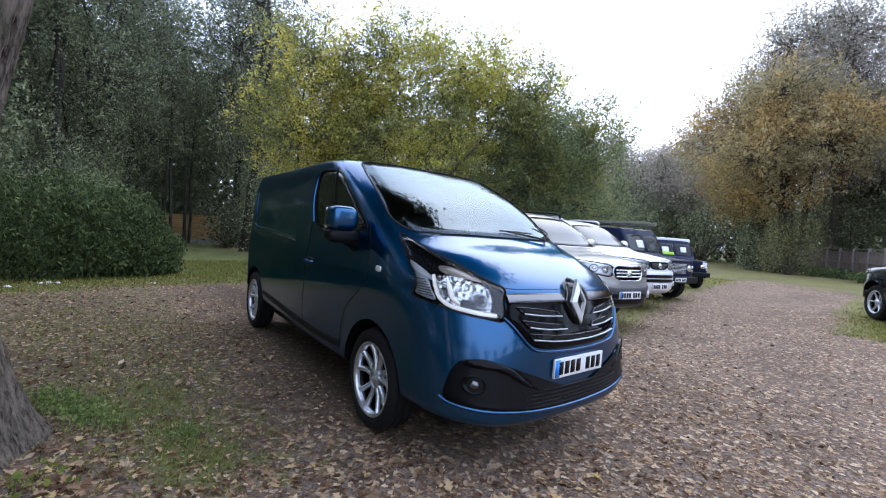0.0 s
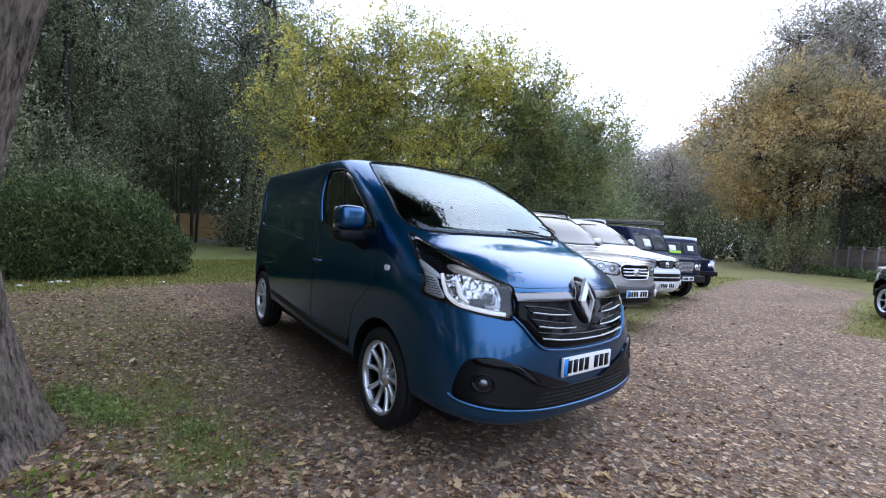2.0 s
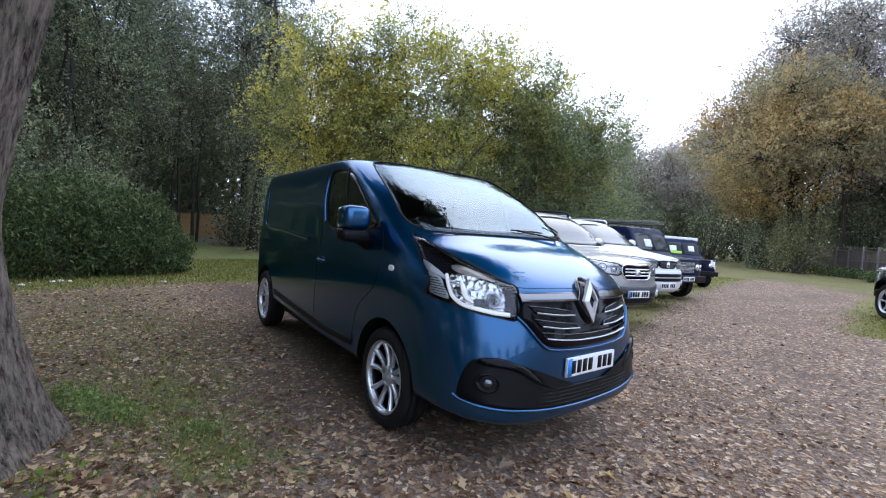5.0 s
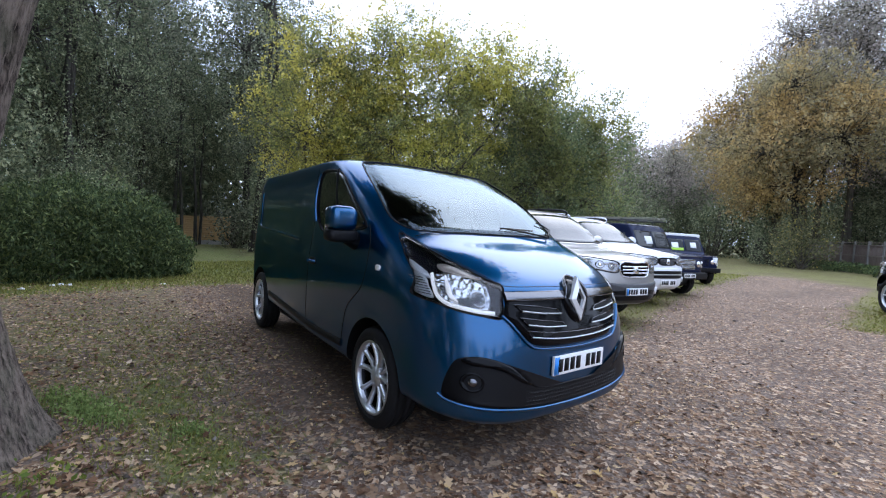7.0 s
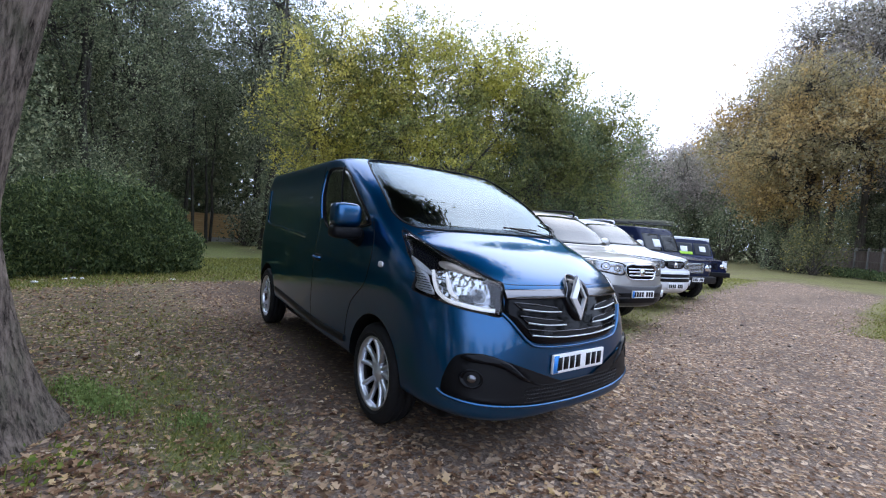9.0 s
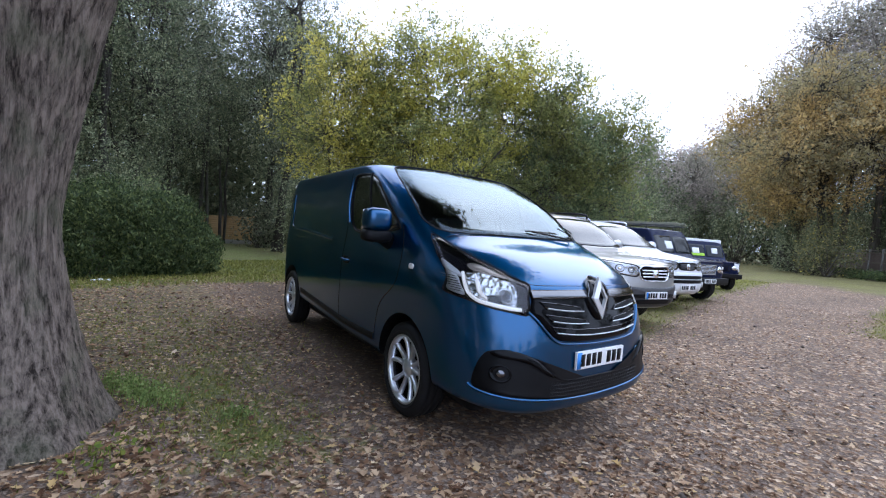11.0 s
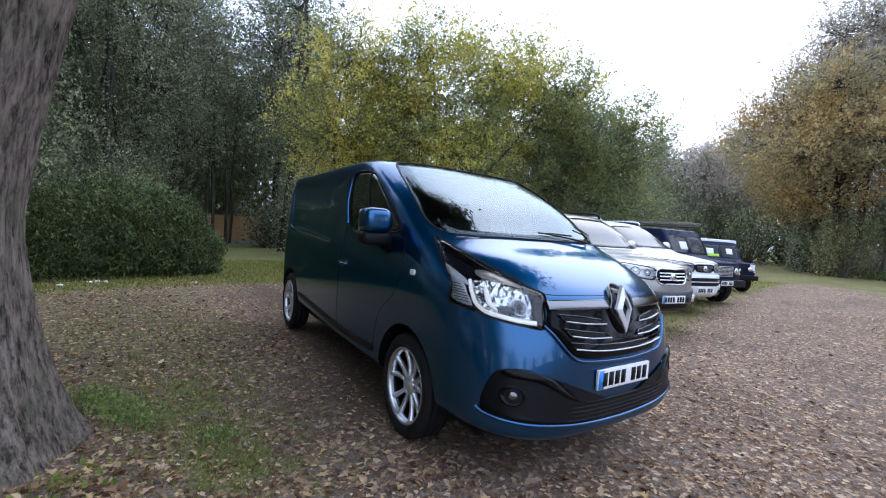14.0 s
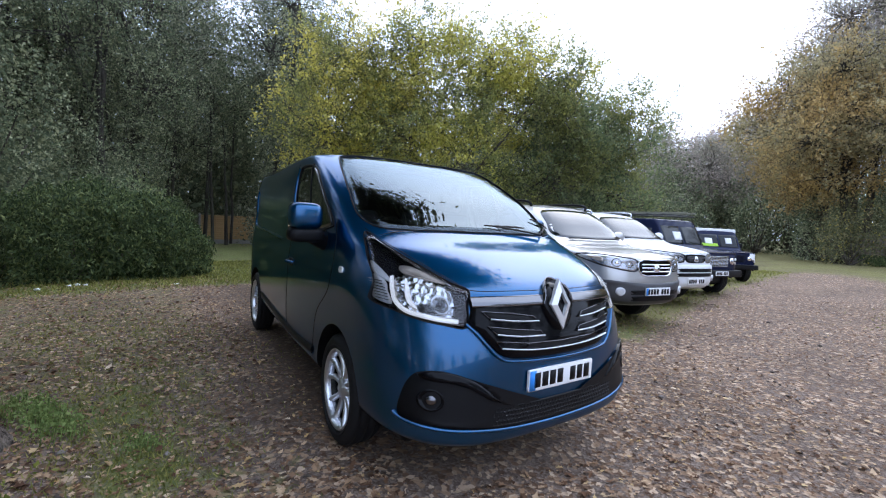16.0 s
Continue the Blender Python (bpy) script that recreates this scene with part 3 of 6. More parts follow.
class Shell:
    """Fits panels, trims and openings to a vehicle's skin, in the vehicle's own axes."""

    def __init__(self, root, loft, place):
        self.root, self.place = root, place
        bm = loft.bm()
        self.skin = BVHTree.FromBMesh(bm)
        bm.free()

    def on(self, a, b, way, lift):
        if way == "front":
            start, d = Vector((a, -6, b)), Vector((0, 1, 0))
        elif way == "top":
            start, d = Vector((a, b, 6)), Vector((0, 0, -1))
        else:
            start, d = Vector((-4 * way, a, b)), Vector((way, 0, 0))
        p, n, _, _ = self.skin.ray_cast(start, d)
        if p is None:
            p, n, _, _ = self.skin.find_nearest(start + d * 5)
        if n.dot(d) > 0:
            n = -n
        return p + n * lift, n

    def patch(self, name, outline, way, material, parent=None, lift=0.005, skirt=0.02, rings=6, per=5, label="", centre=None, dome=0.0):
        """A panel that follows the skin inside a closed outline, with an edge that goes down into it."""
        line = curve_through([Vector((*q, 0)) for q in outline], per, True)
        c = Vector((*centre, 0)) if centre else sum(line, Vector((0, 0, 0))) / len(line)
        bm = bmesh.new()
        loops = []
        for i in range(-1, rings):
            k = 1 - max(i, 0) / rings
            loop = []
            for q in line:
                s = c + (q - c) * k
                h = -skirt if i < 0 else lift + dome * (1 - k * k)
                loop.append(bm.verts.new(self.place(self.on(s.x, s.y, way, h)[0])))
            loops.append(loop)
        mid = bm.verts.new(self.place(self.on(c.x, c.y, way, lift + dome)[0]))
        n = len(line)
        for a, b in zip(loops, loops[1:]):
            for j in range(n):
                bm.faces.new((a[j], a[(j + 1) % n], b[(j + 1) % n], b[j]))
        for j in range(n):
            bm.faces.new((loops[-1][j], loops[-1][(j + 1) % n], mid))
        return part(name, bm, material, parent or self.root, label)

    def ribbon(self, name, line, way, width, material, parent=None, lift=0.003, per=6, closed=False, label="", taper=False):
        """A narrow strip along a line on the skin."""
        pts = curve_through([Vector((*q, 0)) for q in line], per, closed)
        n = len(pts)
        bm = bmesh.new()
        rows = []
        for i, q in enumerate(pts):
            nxt = pts[(i + 1) % n] if closed else pts[min(i + 1, n - 1)]
            prv = pts[i - 1] if closed else pts[max(i - 1, 0)]
            a, na = self.on(q.x, q.y, way, 0)
            t = self.on(nxt.x, nxt.y, way, 0)[0] - self.on(prv.x, prv.y, way, 0)[0]
            side = na.cross(t).normalized() * width / 2 * (1 if not taper else 0.15 + 0.85 * math.sin(math.pi * i / (n - 1)))
            rows.append([bm.verts.new(self.place(p)) for p in (a - side * 1.15 - na * 0.012, a - side + na * lift, a + na * (lift * 1.25 + 0.0005), a + side + na * lift, a + side * 1.15 - na * 0.012)])
        for i in range(n if closed else n - 1):
            a, b = rows[i], rows[(i + 1) % n]
            for j in range(4):
                bm.faces.new((a[j], a[j + 1], b[j + 1], b[j]))
        return part(name, bm, material, parent or self.root, label)

    def prism(self, outline, way, near, far, material):
        """A cutter through the skin along one axis."""
        line = curve_through([Vector((*q, 0)) for q in outline], 5, True)
        bm = bmesh.new()
        ends = []
        for d in (near, far):
            ends.append([bm.verts.new(self.place(Vector((q.x, d, q.y)) if way == "front" else Vector((d, q.x, q.y)))) for q in line])
        n = len(line)
        for j in range(n):
            bm.faces.new((ends[0][j], ends[0][(j + 1) % n], ends[1][(j + 1) % n], ends[1][j]))
        bm.faces.new(ends[0])
        bm.faces.new(ends[1])
        return part("cutter", bm, material)


def flip(line):
    return [(-x, z) for x, z in line]


def make_wheel(root, place, x, y, r, rim_r, side, spokes, material, width=0.21, pairs=True, lift=0.0):
    """Tyre, rim, spokes and hub of one wheel; side is -1 for the van's right hand."""
    at = lambda p: place(Vector((x + side * p.x, y + p.y, r + lift + p.z)))
    h = width / 2
    tyre = part("wheel", lathe_bm([(rim_r - 0.01, h * 0.55), (rim_r + 0.004, h * 0.93), (r * 0.5 + rim_r * 0.5, h * 1.04), (r - 0.028, h * 0.97), (r - 0.007, h * 0.8), (r - 0.002, h * 0.60), (r - 0.010, h * 0.57), (r - 0.010, h * 0.48), (r, h * 0.45), (r, h * 0.08), (r - 0.010, h * 0.05), (r - 0.010, -h * 0.05), (r, -h * 0.08), (r, -h * 0.42), (r - 0.010, -h * 0.45), (r - 0.010, -h * 0.54), (r - 0.002, -h * 0.57), (r - 0.02, -h * 0.9), (rim_r, -h * 0.9)], 56, at), M_RUBBER, root, "black rubber road tyre")
    part("sidewall_rib", lathe_bm([(rim_r + 0.022, h * 0.965), (rim_r + 0.025, h * 1.03), (rim_r + 0.030, h * 1.03), (rim_r + 0.033, h * 0.98)], 56, at), M_RUBBER, tyre)
    part("rim", lathe_bm([(rim_r + 0.012, h * 0.86), (rim_r + 0.004, h * 0.97), (rim_r - 0.008, h * 0.93), (rim_r - 0.016, h * 0.78), (rim_r - 0.02, h * 0.6)], 56, at), material, tyre)
    part("rim_barrel", lathe_bm([(rim_r - 0.018, h * 0.62), (rim_r - 0.03, h * 0.2), (rim_r - 0.035, -h * 0.8)], 48, at), M_DARK_METAL, tyre, "dark inner barrel")
    part("brake_disc", lathe_bm([(0.02, 0.01), (rim_r * 0.68, 0.01), (rim_r * 0.68, -0.02), (0.02, -0.02)], 32, at), M_DISC, tyre)
    part("hub_cap", lathe_bm([(0.0, h * 0.78), (0.024, h * 0.78), (0.03, h * 0.72), (0.055, h * 0.66), (0.07, h * 0.5), (0.07, h * 0.1)], 28, at), material, tyre)
    for i in range(spokes):
        base = 2 * np.pi * i / spokes
        bm = bmesh.new()
        prev = None
        for k in np.linspace(0, 1, 7):
            rad = 0.045 + (rim_r - 0.055 + 0.02) * k
            lead = 0.0
            if pairs:
                lead = (0.10 if i % 2 else -0.10) * (1 - k) * 0 + (0.085 if i % 2 == 0 else -0.085) * (1 - k) ** 0.7 + 0.16 * k * (1 - k)
            a = base + lead
            hw = 0.0135 - 0.004 * k + 0.008 * k**3
            xc = h * (0.64 + 0.26 * k**1.5 - 0.18 * math.sin(k * math.pi) * 0.6)
            c, t = Vector((0, math.cos(a), math.sin(a))), Vector((0, -math.sin(a), math.cos(a)))
            row = [bm.verts.new(at(c * rad + t * s * hw + Vector((xc - dx, 0, 0)))) for s, dx in ((-1.3, 0.035), (-1, 0.010), (0, 0), (1, 0.010), (1.3, 0.035))]
            if prev:
                for j in range(4):
                    bm.faces.new((prev[j], prev[j + 1], row[j + 1], row[j]))
            prev = row
        part("spoke", bm, material, tyre)
    return tyre


def number_plate(shell, z, y, parent, blue=True, w=0.52, h=0.112, tilt=0.0):
    at = lambda p: shell.place(Vector((p.x, y + p.y + tilt * p.z, z + p.z)))
    plate = part("number_plate", box_bm((-w / 2, 0, -h / 2), (w / 2, 0.02, h / 2), 0.004, at), M_PLATE, parent, "white number plate with black characters as plain bars")
    if blue:
        part("blue_band", box_bm((-w / 2 + 0.004, -0.002, -h / 2 + 0.004), (-w / 2 + 0.05, 0.01, h / 2 - 0.004), 0, at), M_PLATE_BLUE, plate, "blue band")
    for x0, n, ww in ((-0.10 if blue else -0.12, 4, 0.24), (0.155 if blue else 0.14, 3, 0.18)):
        k = w / 0.52
        for i in range(n):
            xa = (x0 - ww / 2 + ww / n * i) * k
            part("plain_bar", box_bm((xa, -0.002, -h * 0.34), (xa + 0.75 * ww / n * k, 0.003, h * 0.34), 0, at), M_BLACK, plate)
    return plate


VAN_LOW = [
    (-0.98, 0.265, 0.91, -0.30, 3.8, 3.52, 0.35, 0.38),
    (-1.05, 0.30, 0.945, -0.30, 3.8, 3.54, 0.375, 0.41),
    (-1.085, 0.36, 0.962, -0.30, 3.6, 3.55, 0.43, 0.46),
    (-1.085, 0.60, 0.972, -0.28, 3.2, 3.56, 0.60, 0.60),
    (-1.07, 0.80, 0.975, -0.25, 2.9, 3.56, 0.82, 0.82),
    (-1.02, 0.98, 0.975, -0.20, 2.6, 3.56, 1.00, 1.00),
]
VAN_HIGH = [
    (-0.97, 1.075, 0.968, -0.10, 2.5, 3.56, 1.08, 1.08),
    (-0.66, 1.22, 0.955, 0.15, 2.9, 3.56, 1.20, 1.20),
    (-0.30, 1.325, 0.945, 0.40, 4.2, 3.55, 1.31, 1.31),
    (0.16, 1.60, 0.930, 0.75, 5.0, 3.53, 1.58, 1.58),
    (0.66, 1.838, 0.880, 1.15, 4.8, 3.50, 1.82, 1.78),
    (0.86, 1.893, 0.82, 1.40, 4.2, 3.45, 1.877, 1.83),
    (1.20, 1.928, 0.63, 1.75, 3.4, 3.30, 1.917, 1.87),
    (1.75, 1.946, 0.27, 2.15, 2.6, 2.9, 1.94, 1.90),
]
CABIN = [
    (-0.42, 0.72, 0.80, 0.0, 3.5, 1.35, 0.72, 0.72),
    (-0.42, 1.10, 0.90, 0.2, 3.5, 1.40, 1.10, 1.10),
    (-0.16, 1.33, 0.89, 0.45, 4.2, 1.42, 1.32, 1.32),
    (0.26, 1.60, 0.865, 0.80, 4.4, 1.42, 1.58, 1.58),
    (0.74, 1.79, 0.80, 1.1, 4.0, 1.40, 1.79, 1.79),
    (0.95, 1.84, 0.6, 1.2, 3.6, 1.38, 1.84, 1.84),
]
WINDSCREEN = [(0, 1.346), (-0.35, 1.344), (-0.62, 1.345), (-0.76, 1.355), (-0.825, 1.42), (-0.815, 1.55), (-0.785, 1.67), (-0.738, 1.79), (-0.665, 1.85), (-0.35, 1.872), (0, 1.878)]
WINDSCREEN = WINDSCREEN + [(-x, z) for x, z in WINDSCREEN[1:-1]][::-1]
DOOR_WINDOW = [(1.02, 1.31), (1.10, 1.40), (1.15, 1.60), (1.16, 1.73), (1.08, 1.765), (0.84, 1.755), (0.70, 1.715), (0.54, 1.62), (0.34, 1.485), (0.19, 1.37), (0.22, 1.335), (0.61, 1.29), (0.88, 1.28)]
HEADLAMP = [(-0.845, 1.315), (-0.80, 1.27), (-0.75, 1.205), (-0.67, 1.135), (-0.61, 1.09), (-0.550, 1.063), (-0.572, 0.99), (-0.597, 0.890), (-0.70, 0.899), (-0.80, 0.916), (-0.885, 0.946), (-0.946, 0.975), (-0.936, 1.03), (-0.917, 1.075), (-0.905, 1.13), (-0.888, 1.21)]
GRILLE = [(0, 1.035), (-0.3, 1.035), (-0.545, 1.03), (-0.565, 0.97), (-0.585, 0.905), (-0.545, 0.872), (-0.49, 0.81), (-0.43, 0.757), (-0.34, 0.733), (-0.15, 0.722), (0, 0.72),
          (0.15, 0.722), (0.34, 0.733), (0.43, 0.757), (0.49, 0.81), (0.545, 0.872), (0.585, 0.905), (0.565, 0.97), (0.545, 1.03), (0.3, 1.035)]
LOWER = [(0, 0.50), (-0.25, 0.502), (-0.41, 0.515), (-0.50, 0.585), (-0.57, 0.64), (-0.66, 0.675), (-0.74, 0.69), (-0.815, 0.68), (-0.85, 0.65), (-0.88, 0.57), (-0.892, 0.48), (-0.86, 0.455), (-0.75, 0.435), (-0.58, 0.415), (-0.32, 0.395), (0, 0.385)]
LOWER = LOWER + [(-x, z) for x, z in LOWER[1:-1]][::-1]


def ring_of(x, z, r, n=10):
    return [(x + r * math.cos(a), z + r * math.sin(a)) for a in np.linspace(0, 2 * math.pi, n, endpoint=False)]


def make_headlamp(shell, side):
    """A housing let into the wing: side reflector, faceted main reflector, light guide and bulbs behind a clear lens."""
    s = (lambda line: line) if side < 0 else flip
    mid = s([(-0.745, 1.03)])[0]
    lamp = shell.patch("headlamp", [(mid[0] + (x - mid[0]) * 1.01, mid[1] + (z - mid[1]) * 1.01) for x, z in s(HEADLAMP)], "front", M_LAMP_BLACK, None, -0.050, -0.001, 9, 4, "clear headlamp in a black housing", mid)
    main = shell.patch("reflector", s([(-0.835, 1.118), (-0.75, 1.118), (-0.66, 1.084), (-0.634, 1.06), (-0.640, 0.99), (-0.655, 0.935), (-0.74, 0.94), (-0.82, 0.95), (-0.868, 0.985), (-0.868, 1.05)]), "front", M_FACETS, lamp, -0.014, 0.03, 8, 4, "faceted silvered reflector", s([(-0.745, 1.02)])[0], -0.022)
    for c, r in (((-0.845, 1.035), 0.036), ((-0.70, 0.995), 0.044)):
        c = s([c])[0]
        bowl = shell.patch("lamp_bowl", ring_of(c[0], c[1], r), "front", M_REFLECTOR, main, -0.012, 0.02, 5, 3, "chrome lamp bowl", dome=-0.022)
        shell.patch("bulb", ring_of(c[0], c[1], 0.30 * r, 8), "front", M_DARK_METAL, bowl, -0.024, 0.01, 3, 3, dome=0.018)
    shell.patch("lamp_shade", s([(-0.80, 0.985), (-0.74, 0.99), (-0.735, 0.955), (-0.79, 0.958)]), "front", M_LAMP_BLACK, main, -0.012, 0.01, 3, 4, dome=0.006)
    shell.ribbon("light_guide", s([(-0.850, 1.105), (-0.872, 1.05), (-0.876, 0.995), (-0.848, 0.955), (-0.79, 0.938), (-0.71, 0.924), (-0.632, 0.918)]), "front", 0.020, M_LIGHT_GUIDE, lamp, -0.002, label="white daytime light strip")
    shell.ribbon("light_bar", s([(-0.800, 1.102), (-0.820, 1.05), (-0.824, 1.00), (-0.800, 0.968)]), "front", 0.026, M_LIGHT_GUIDE, main, -0.003, 5, label="white upright light bar", taper=True)
    shell.patch("indicator", s([(-0.793, 1.158), (-0.735, 1.160), (-0.665, 1.118), (-0.640, 1.095), (-0.725, 1.112), (-0.795, 1.130)]), "front", M_INDICATOR, lamp, -0.012, 0.02, 3, 4, "pale indicator reflector", dome=-0.008)
    shell.patch("side_reflector", s([(-0.905, 1.108), (-0.882, 1.082), (-0.892, 1.036), (-0.893, 0.975), (-0.938, 0.992), (-0.928, 1.04)]), "front", M_REFLECTOR_DULL, lamp, -0.004, 0.02, 3, 4, "ribbed grey side reflector", s([(-0.910, 1.035)])[0])
    for k in range(7):
        shell.ribbon("reflector_rib", s([(-0.930, 0.995 + 0.014 * k), (-0.893, 0.990 + 0.014 * k)]), "front", 0.003, M_DARK_METAL, lamp, 0.0005, 3)
    shell.patch("bright_strip", s([(-0.892, 1.165), (-0.880, 1.156), (-0.862, 1.102), (-0.874, 1.083), (-0.905, 1.112)]), "front", M_REFLECTOR_DULL, lamp, -0.003, 0.02, 3, 4, "bright silvered strip", s([(-0.884, 1.122)])[0])
    shell.ribbon("upper_strip", s([(-0.785, 1.235), (-0.735, 1.18), (-0.67, 1.125), (-0.61, 1.082)]), "front", 0.006, M_SATIN, lamp, -0.010, 4)
    shell.patch("lens_end", s([(-0.626, 1.066), (-0.565, 1.05), (-0.586, 0.98), (-0.602, 0.905), (-0.640, 0.915), (-0.632, 0.98)]), "front", M_GLOSS_BLACK, lamp, -0.008, 0.02, 3, 4)
    lens = shell.patch("lens", s(HEADLAMP), "front", M_LENS, lamp, 0.002, 0.004, 7, 4, "clear lamp lens", mid)
    lens.visible_shadow = False
    shell.ribbon("lamp_edge", s(HEADLAMP), "front", 0.0045, M_BLACK, lamp, 0.003, 4, True)


def make_van():
    root = new("panel_van")
    loft = Loft(VAN_LOW + VAN_HIGH)
    shell = Shell(root, loft, van_place)
    body = part("body", loft.bm(van_place), M_PAINT, root)
    cutters = []
    for side in (-1, 1):
        for y, x in ((-0.07, 0.86), (3.098, 0.90)):
            at = lambda p, s=side, x=x, y=y: van_place(Vector((s * x + p.x, y + p.y, 0.345 + p.z)))
            cyl = lathe_bm([(0.0, -0.26), (0.40, -0.26), (0.40, 0.26), (0.0, 0.26)], 56, at)
            bmesh.ops.remove_doubles(cyl, verts=cyl.verts, dist=1e-4)
            cutters.append(part("cutter", cyl, M_BLACK))
    cutters.append(part("cutter", Loft(CABIN).bm(van_place), M_TRIM))
    cutters.append(shell.prism(WINDSCREEN, "front", -1.2, 1.05, M_BLACK))
    cutters.append(shell.prism(DOOR_WINDOW, "side", -1.3, -0.6, M_BLACK))
    cutters.append(shell.prism(DOOR_WINDOW, "side", 0.6, 1.3, M_BLACK))
    for line in (HEADLAMP, flip(HEADLAMP)):
        cutters.append(shell.prism(line, "front", -1.2, -0.2, M_LAMP_BLACK))
    cut(body, cutters)
    # glazing
    shell.patch("windscreen", [(x * 1.012, 1.6 + (z - 1.6) * 1.03) for x, z in WINDSCREEN], "front", M_GLASS, None, 0.004, 0.006, 8, 4, "large raked windscreen", (0, 1.6)).visible_shadow = False
    shell.ribbon("windscreen_seal", [(x * 1.016, 1.6 + (z - 1.6) * 1.032) for x, z in WINDSCREEN], "front", 0.008, M_BLACK, None, 0.005, 4, True)
    for side in (-1, 1):
        w = 1 if side < 0 else -1
        shell.patch("door_window", [(0.68 + (y - 0.68) * 1.03, 1.53 + (z - 1.53) * 1.03) for y, z in DOOR_WINDOW], w, M_SIDE_GLASS, None, 0.003, 0.006, 7, 4, "dark front door window", (0.74, 1.50)).visible_shadow = False
        shell.ribbon("window_seal", [(0.68 + (y - 0.68) * 1.05, 1.53 + (z - 1.53) * 1.06) for y, z in DOOR_WINDOW], w, 0.012, M_BLACK, None, 0.005, 4, True)
        shell.ribbon("window_divider", [(0.83, 1.775), (0.70, 1.46), (0.64, 1.28)], w, 0.03, M_BLACK, None, 0.006)
        # shut lines and creases
        shell.ribbon("door_gap", [(1.30, 1.80), (1.26, 1.60), (1.20, 1.32), (1.22, 1.0), (1.24, 0.60), (1.20, 0.44)], w, 0.008, M_BLACK, None, 0.0015)
        shell.ribbon("door_gap", [(0.12, 1.36), (0.06, 1.20), (0.10, 0.95), (0.34, 0.75), (0.42, 0.50)], w, 0.007, M_BLACK, None, 0.0015)
        shell.ribbon("pillar_crease", [(1.16, 1.34), (1.215, 1.50), (1.22, 1.68), (1.20, 1.76)], w, 0.030, M_PAINT, None, 0.014, label="bright blue crease behind the door window")
        shell.ribbon("side_crease", [(3.30, 1.62), (3.28, 1.40), (3.24, 1.225), (2.6, 1.20), (1.55, 1.165)], w, 0.026, M_PAINT, None, 0.012)
        shell.ribbon("sill_moulding", [(0.42, 0.47), (1.0, 0.46), (1.8, 0.48), (2.66, 0.50)], w, 0.05, M_BLACK, None, 0.010, label="dark plastic sill moulding")
        shell.patch("side_repeater", [(-0.135, 1.068), (-0.135, 1.098), (-0.085, 1.098), (-0.085, 1.068)], w, M_WHITE_LENS, None, 0.008, 0.01, 3, 4, "small white indicator lamp")
        shell.patch("handle_recess", [(1.04, 0.985), (1.04, 1.035), (1.19, 1.035), (1.19, 0.985)], w, M_BLACK, None, 0.002, 0.004, 3, 4)
        hx = -0.985 if side < 0 else 0.985
        part("door_handle", tube_bm(curve_through([(hx + 0.02 * side * -1, 1.04, 1.01), (hx + 0.022 * side, 1.07, 1.012), (hx + 0.022 * side, 1.16, 1.012), (hx - 0.02 * side, 1.19, 1.01)], 5), 0.012, 8, van_place), M_PAINT, root, "blue door handle")
        make_headlamp(shell, side)
        # door mirror on a short black arm
        mx, my, mz = side * (1.115 if side < 0 else 1.06), 0.215 if side < 0 else 0.33, 1.355
        bm = bmesh.new()
        bmesh.ops.create_uvsphere(bm, u_segments=28, v_segments=18, radius=1)
        for v in bm.verts:
            c = v.co
            sup = Vector([math.copysign(abs(q) ** 0.55, q) for q in c])
            v.co = van_place(Vector((mx + sup.x * 0.105, my + sup.y * 0.075 * (1.0 if sup.y > 0 else 1.25), mz + 0.03 + sup.z * 0.085)))
        mirror = part("door_mirror", bm, M_PAINT, root, "blue-capped door mirror")
        bm = bmesh.new()
        bmesh.ops.create_uvsphere(bm, u_segments=24, v_segments=14, radius=1)
        for v in bm.verts:
            c = v.co
            sup = Vector([math.copysign(abs(q) ** 0.6, q) for q in c])
            v.co = van_place(Vector((mx - side * 0.01 + sup.x * 0.118, my + 0.01 + sup.y * 0.08, mz - 0.085 + sup.z * 0.05)))
        part("mirror_base", bm, M_BLACK, mirror, "black plastic mirror base")
        part("mirror_arm", tube_bm(curve_through([(mx - side * 0.05, my + 0.02, mz - 0.09), (side * 1.0, my + 0.05, mz - 0.11), (side * 0.93, my + 0.10, mz - 0.13)], 5), [0.05 + 0.02 * k for k in np.linspace(0, 1, 11)], 10, van_place), M_BLACK, mirror)
        part("mirror_glass", box_bm((mx - 0.085, my + 0.072, mz - 0.06), (mx + 0.085, my + 0.08, mz + 0.10), 0.02, van_place), M_CHROME, mirror)
    # bonnet edge, front gaps and grille
    hood = [(-0.835, 1.335), (-0.80, 1.292), (-0.75, 1.228), (-0.67, 1.152), (-0.60, 1.098), (-0.54, 1.062), (-0.3, 1.06), (0.3, 1.06), (0.54, 1.062), (0.60, 1.098), (0.67, 1.152), (0.75, 1.228), (0.80, 1.292), (0.835, 1.335)]
    shell.ribbon("bonnet_gap", hood, "front", 0.004, M_BLACK, None, 0.0015, 4)
    grille = shell.patch("grille", GRILLE, "front", M_GLOSS_BLACK, None, 0.006, 0.03, 8, 4, "gloss black grille with thin bright slats", (0, 0.88))
    for m in (-1, 1):
        strip = [(m * 0.556, 1.034), (m * 0.35, 1.038), (m * 0.10, 1.040)]
        bm = bmesh.new()
        rows = []
        for q in curve_through([Vector((*q, 0)) for q in strip], 8):
            rows.append([bm.verts.new(van_place(shell.on(q.x, q.y - dz, "front", h)[0])) for dz, h in ((0, 0.001), (0.006, 0.006), (0.034, 0.020), (0.048, 0.022), (0.054, 0.018), (0.056, 0.004))])
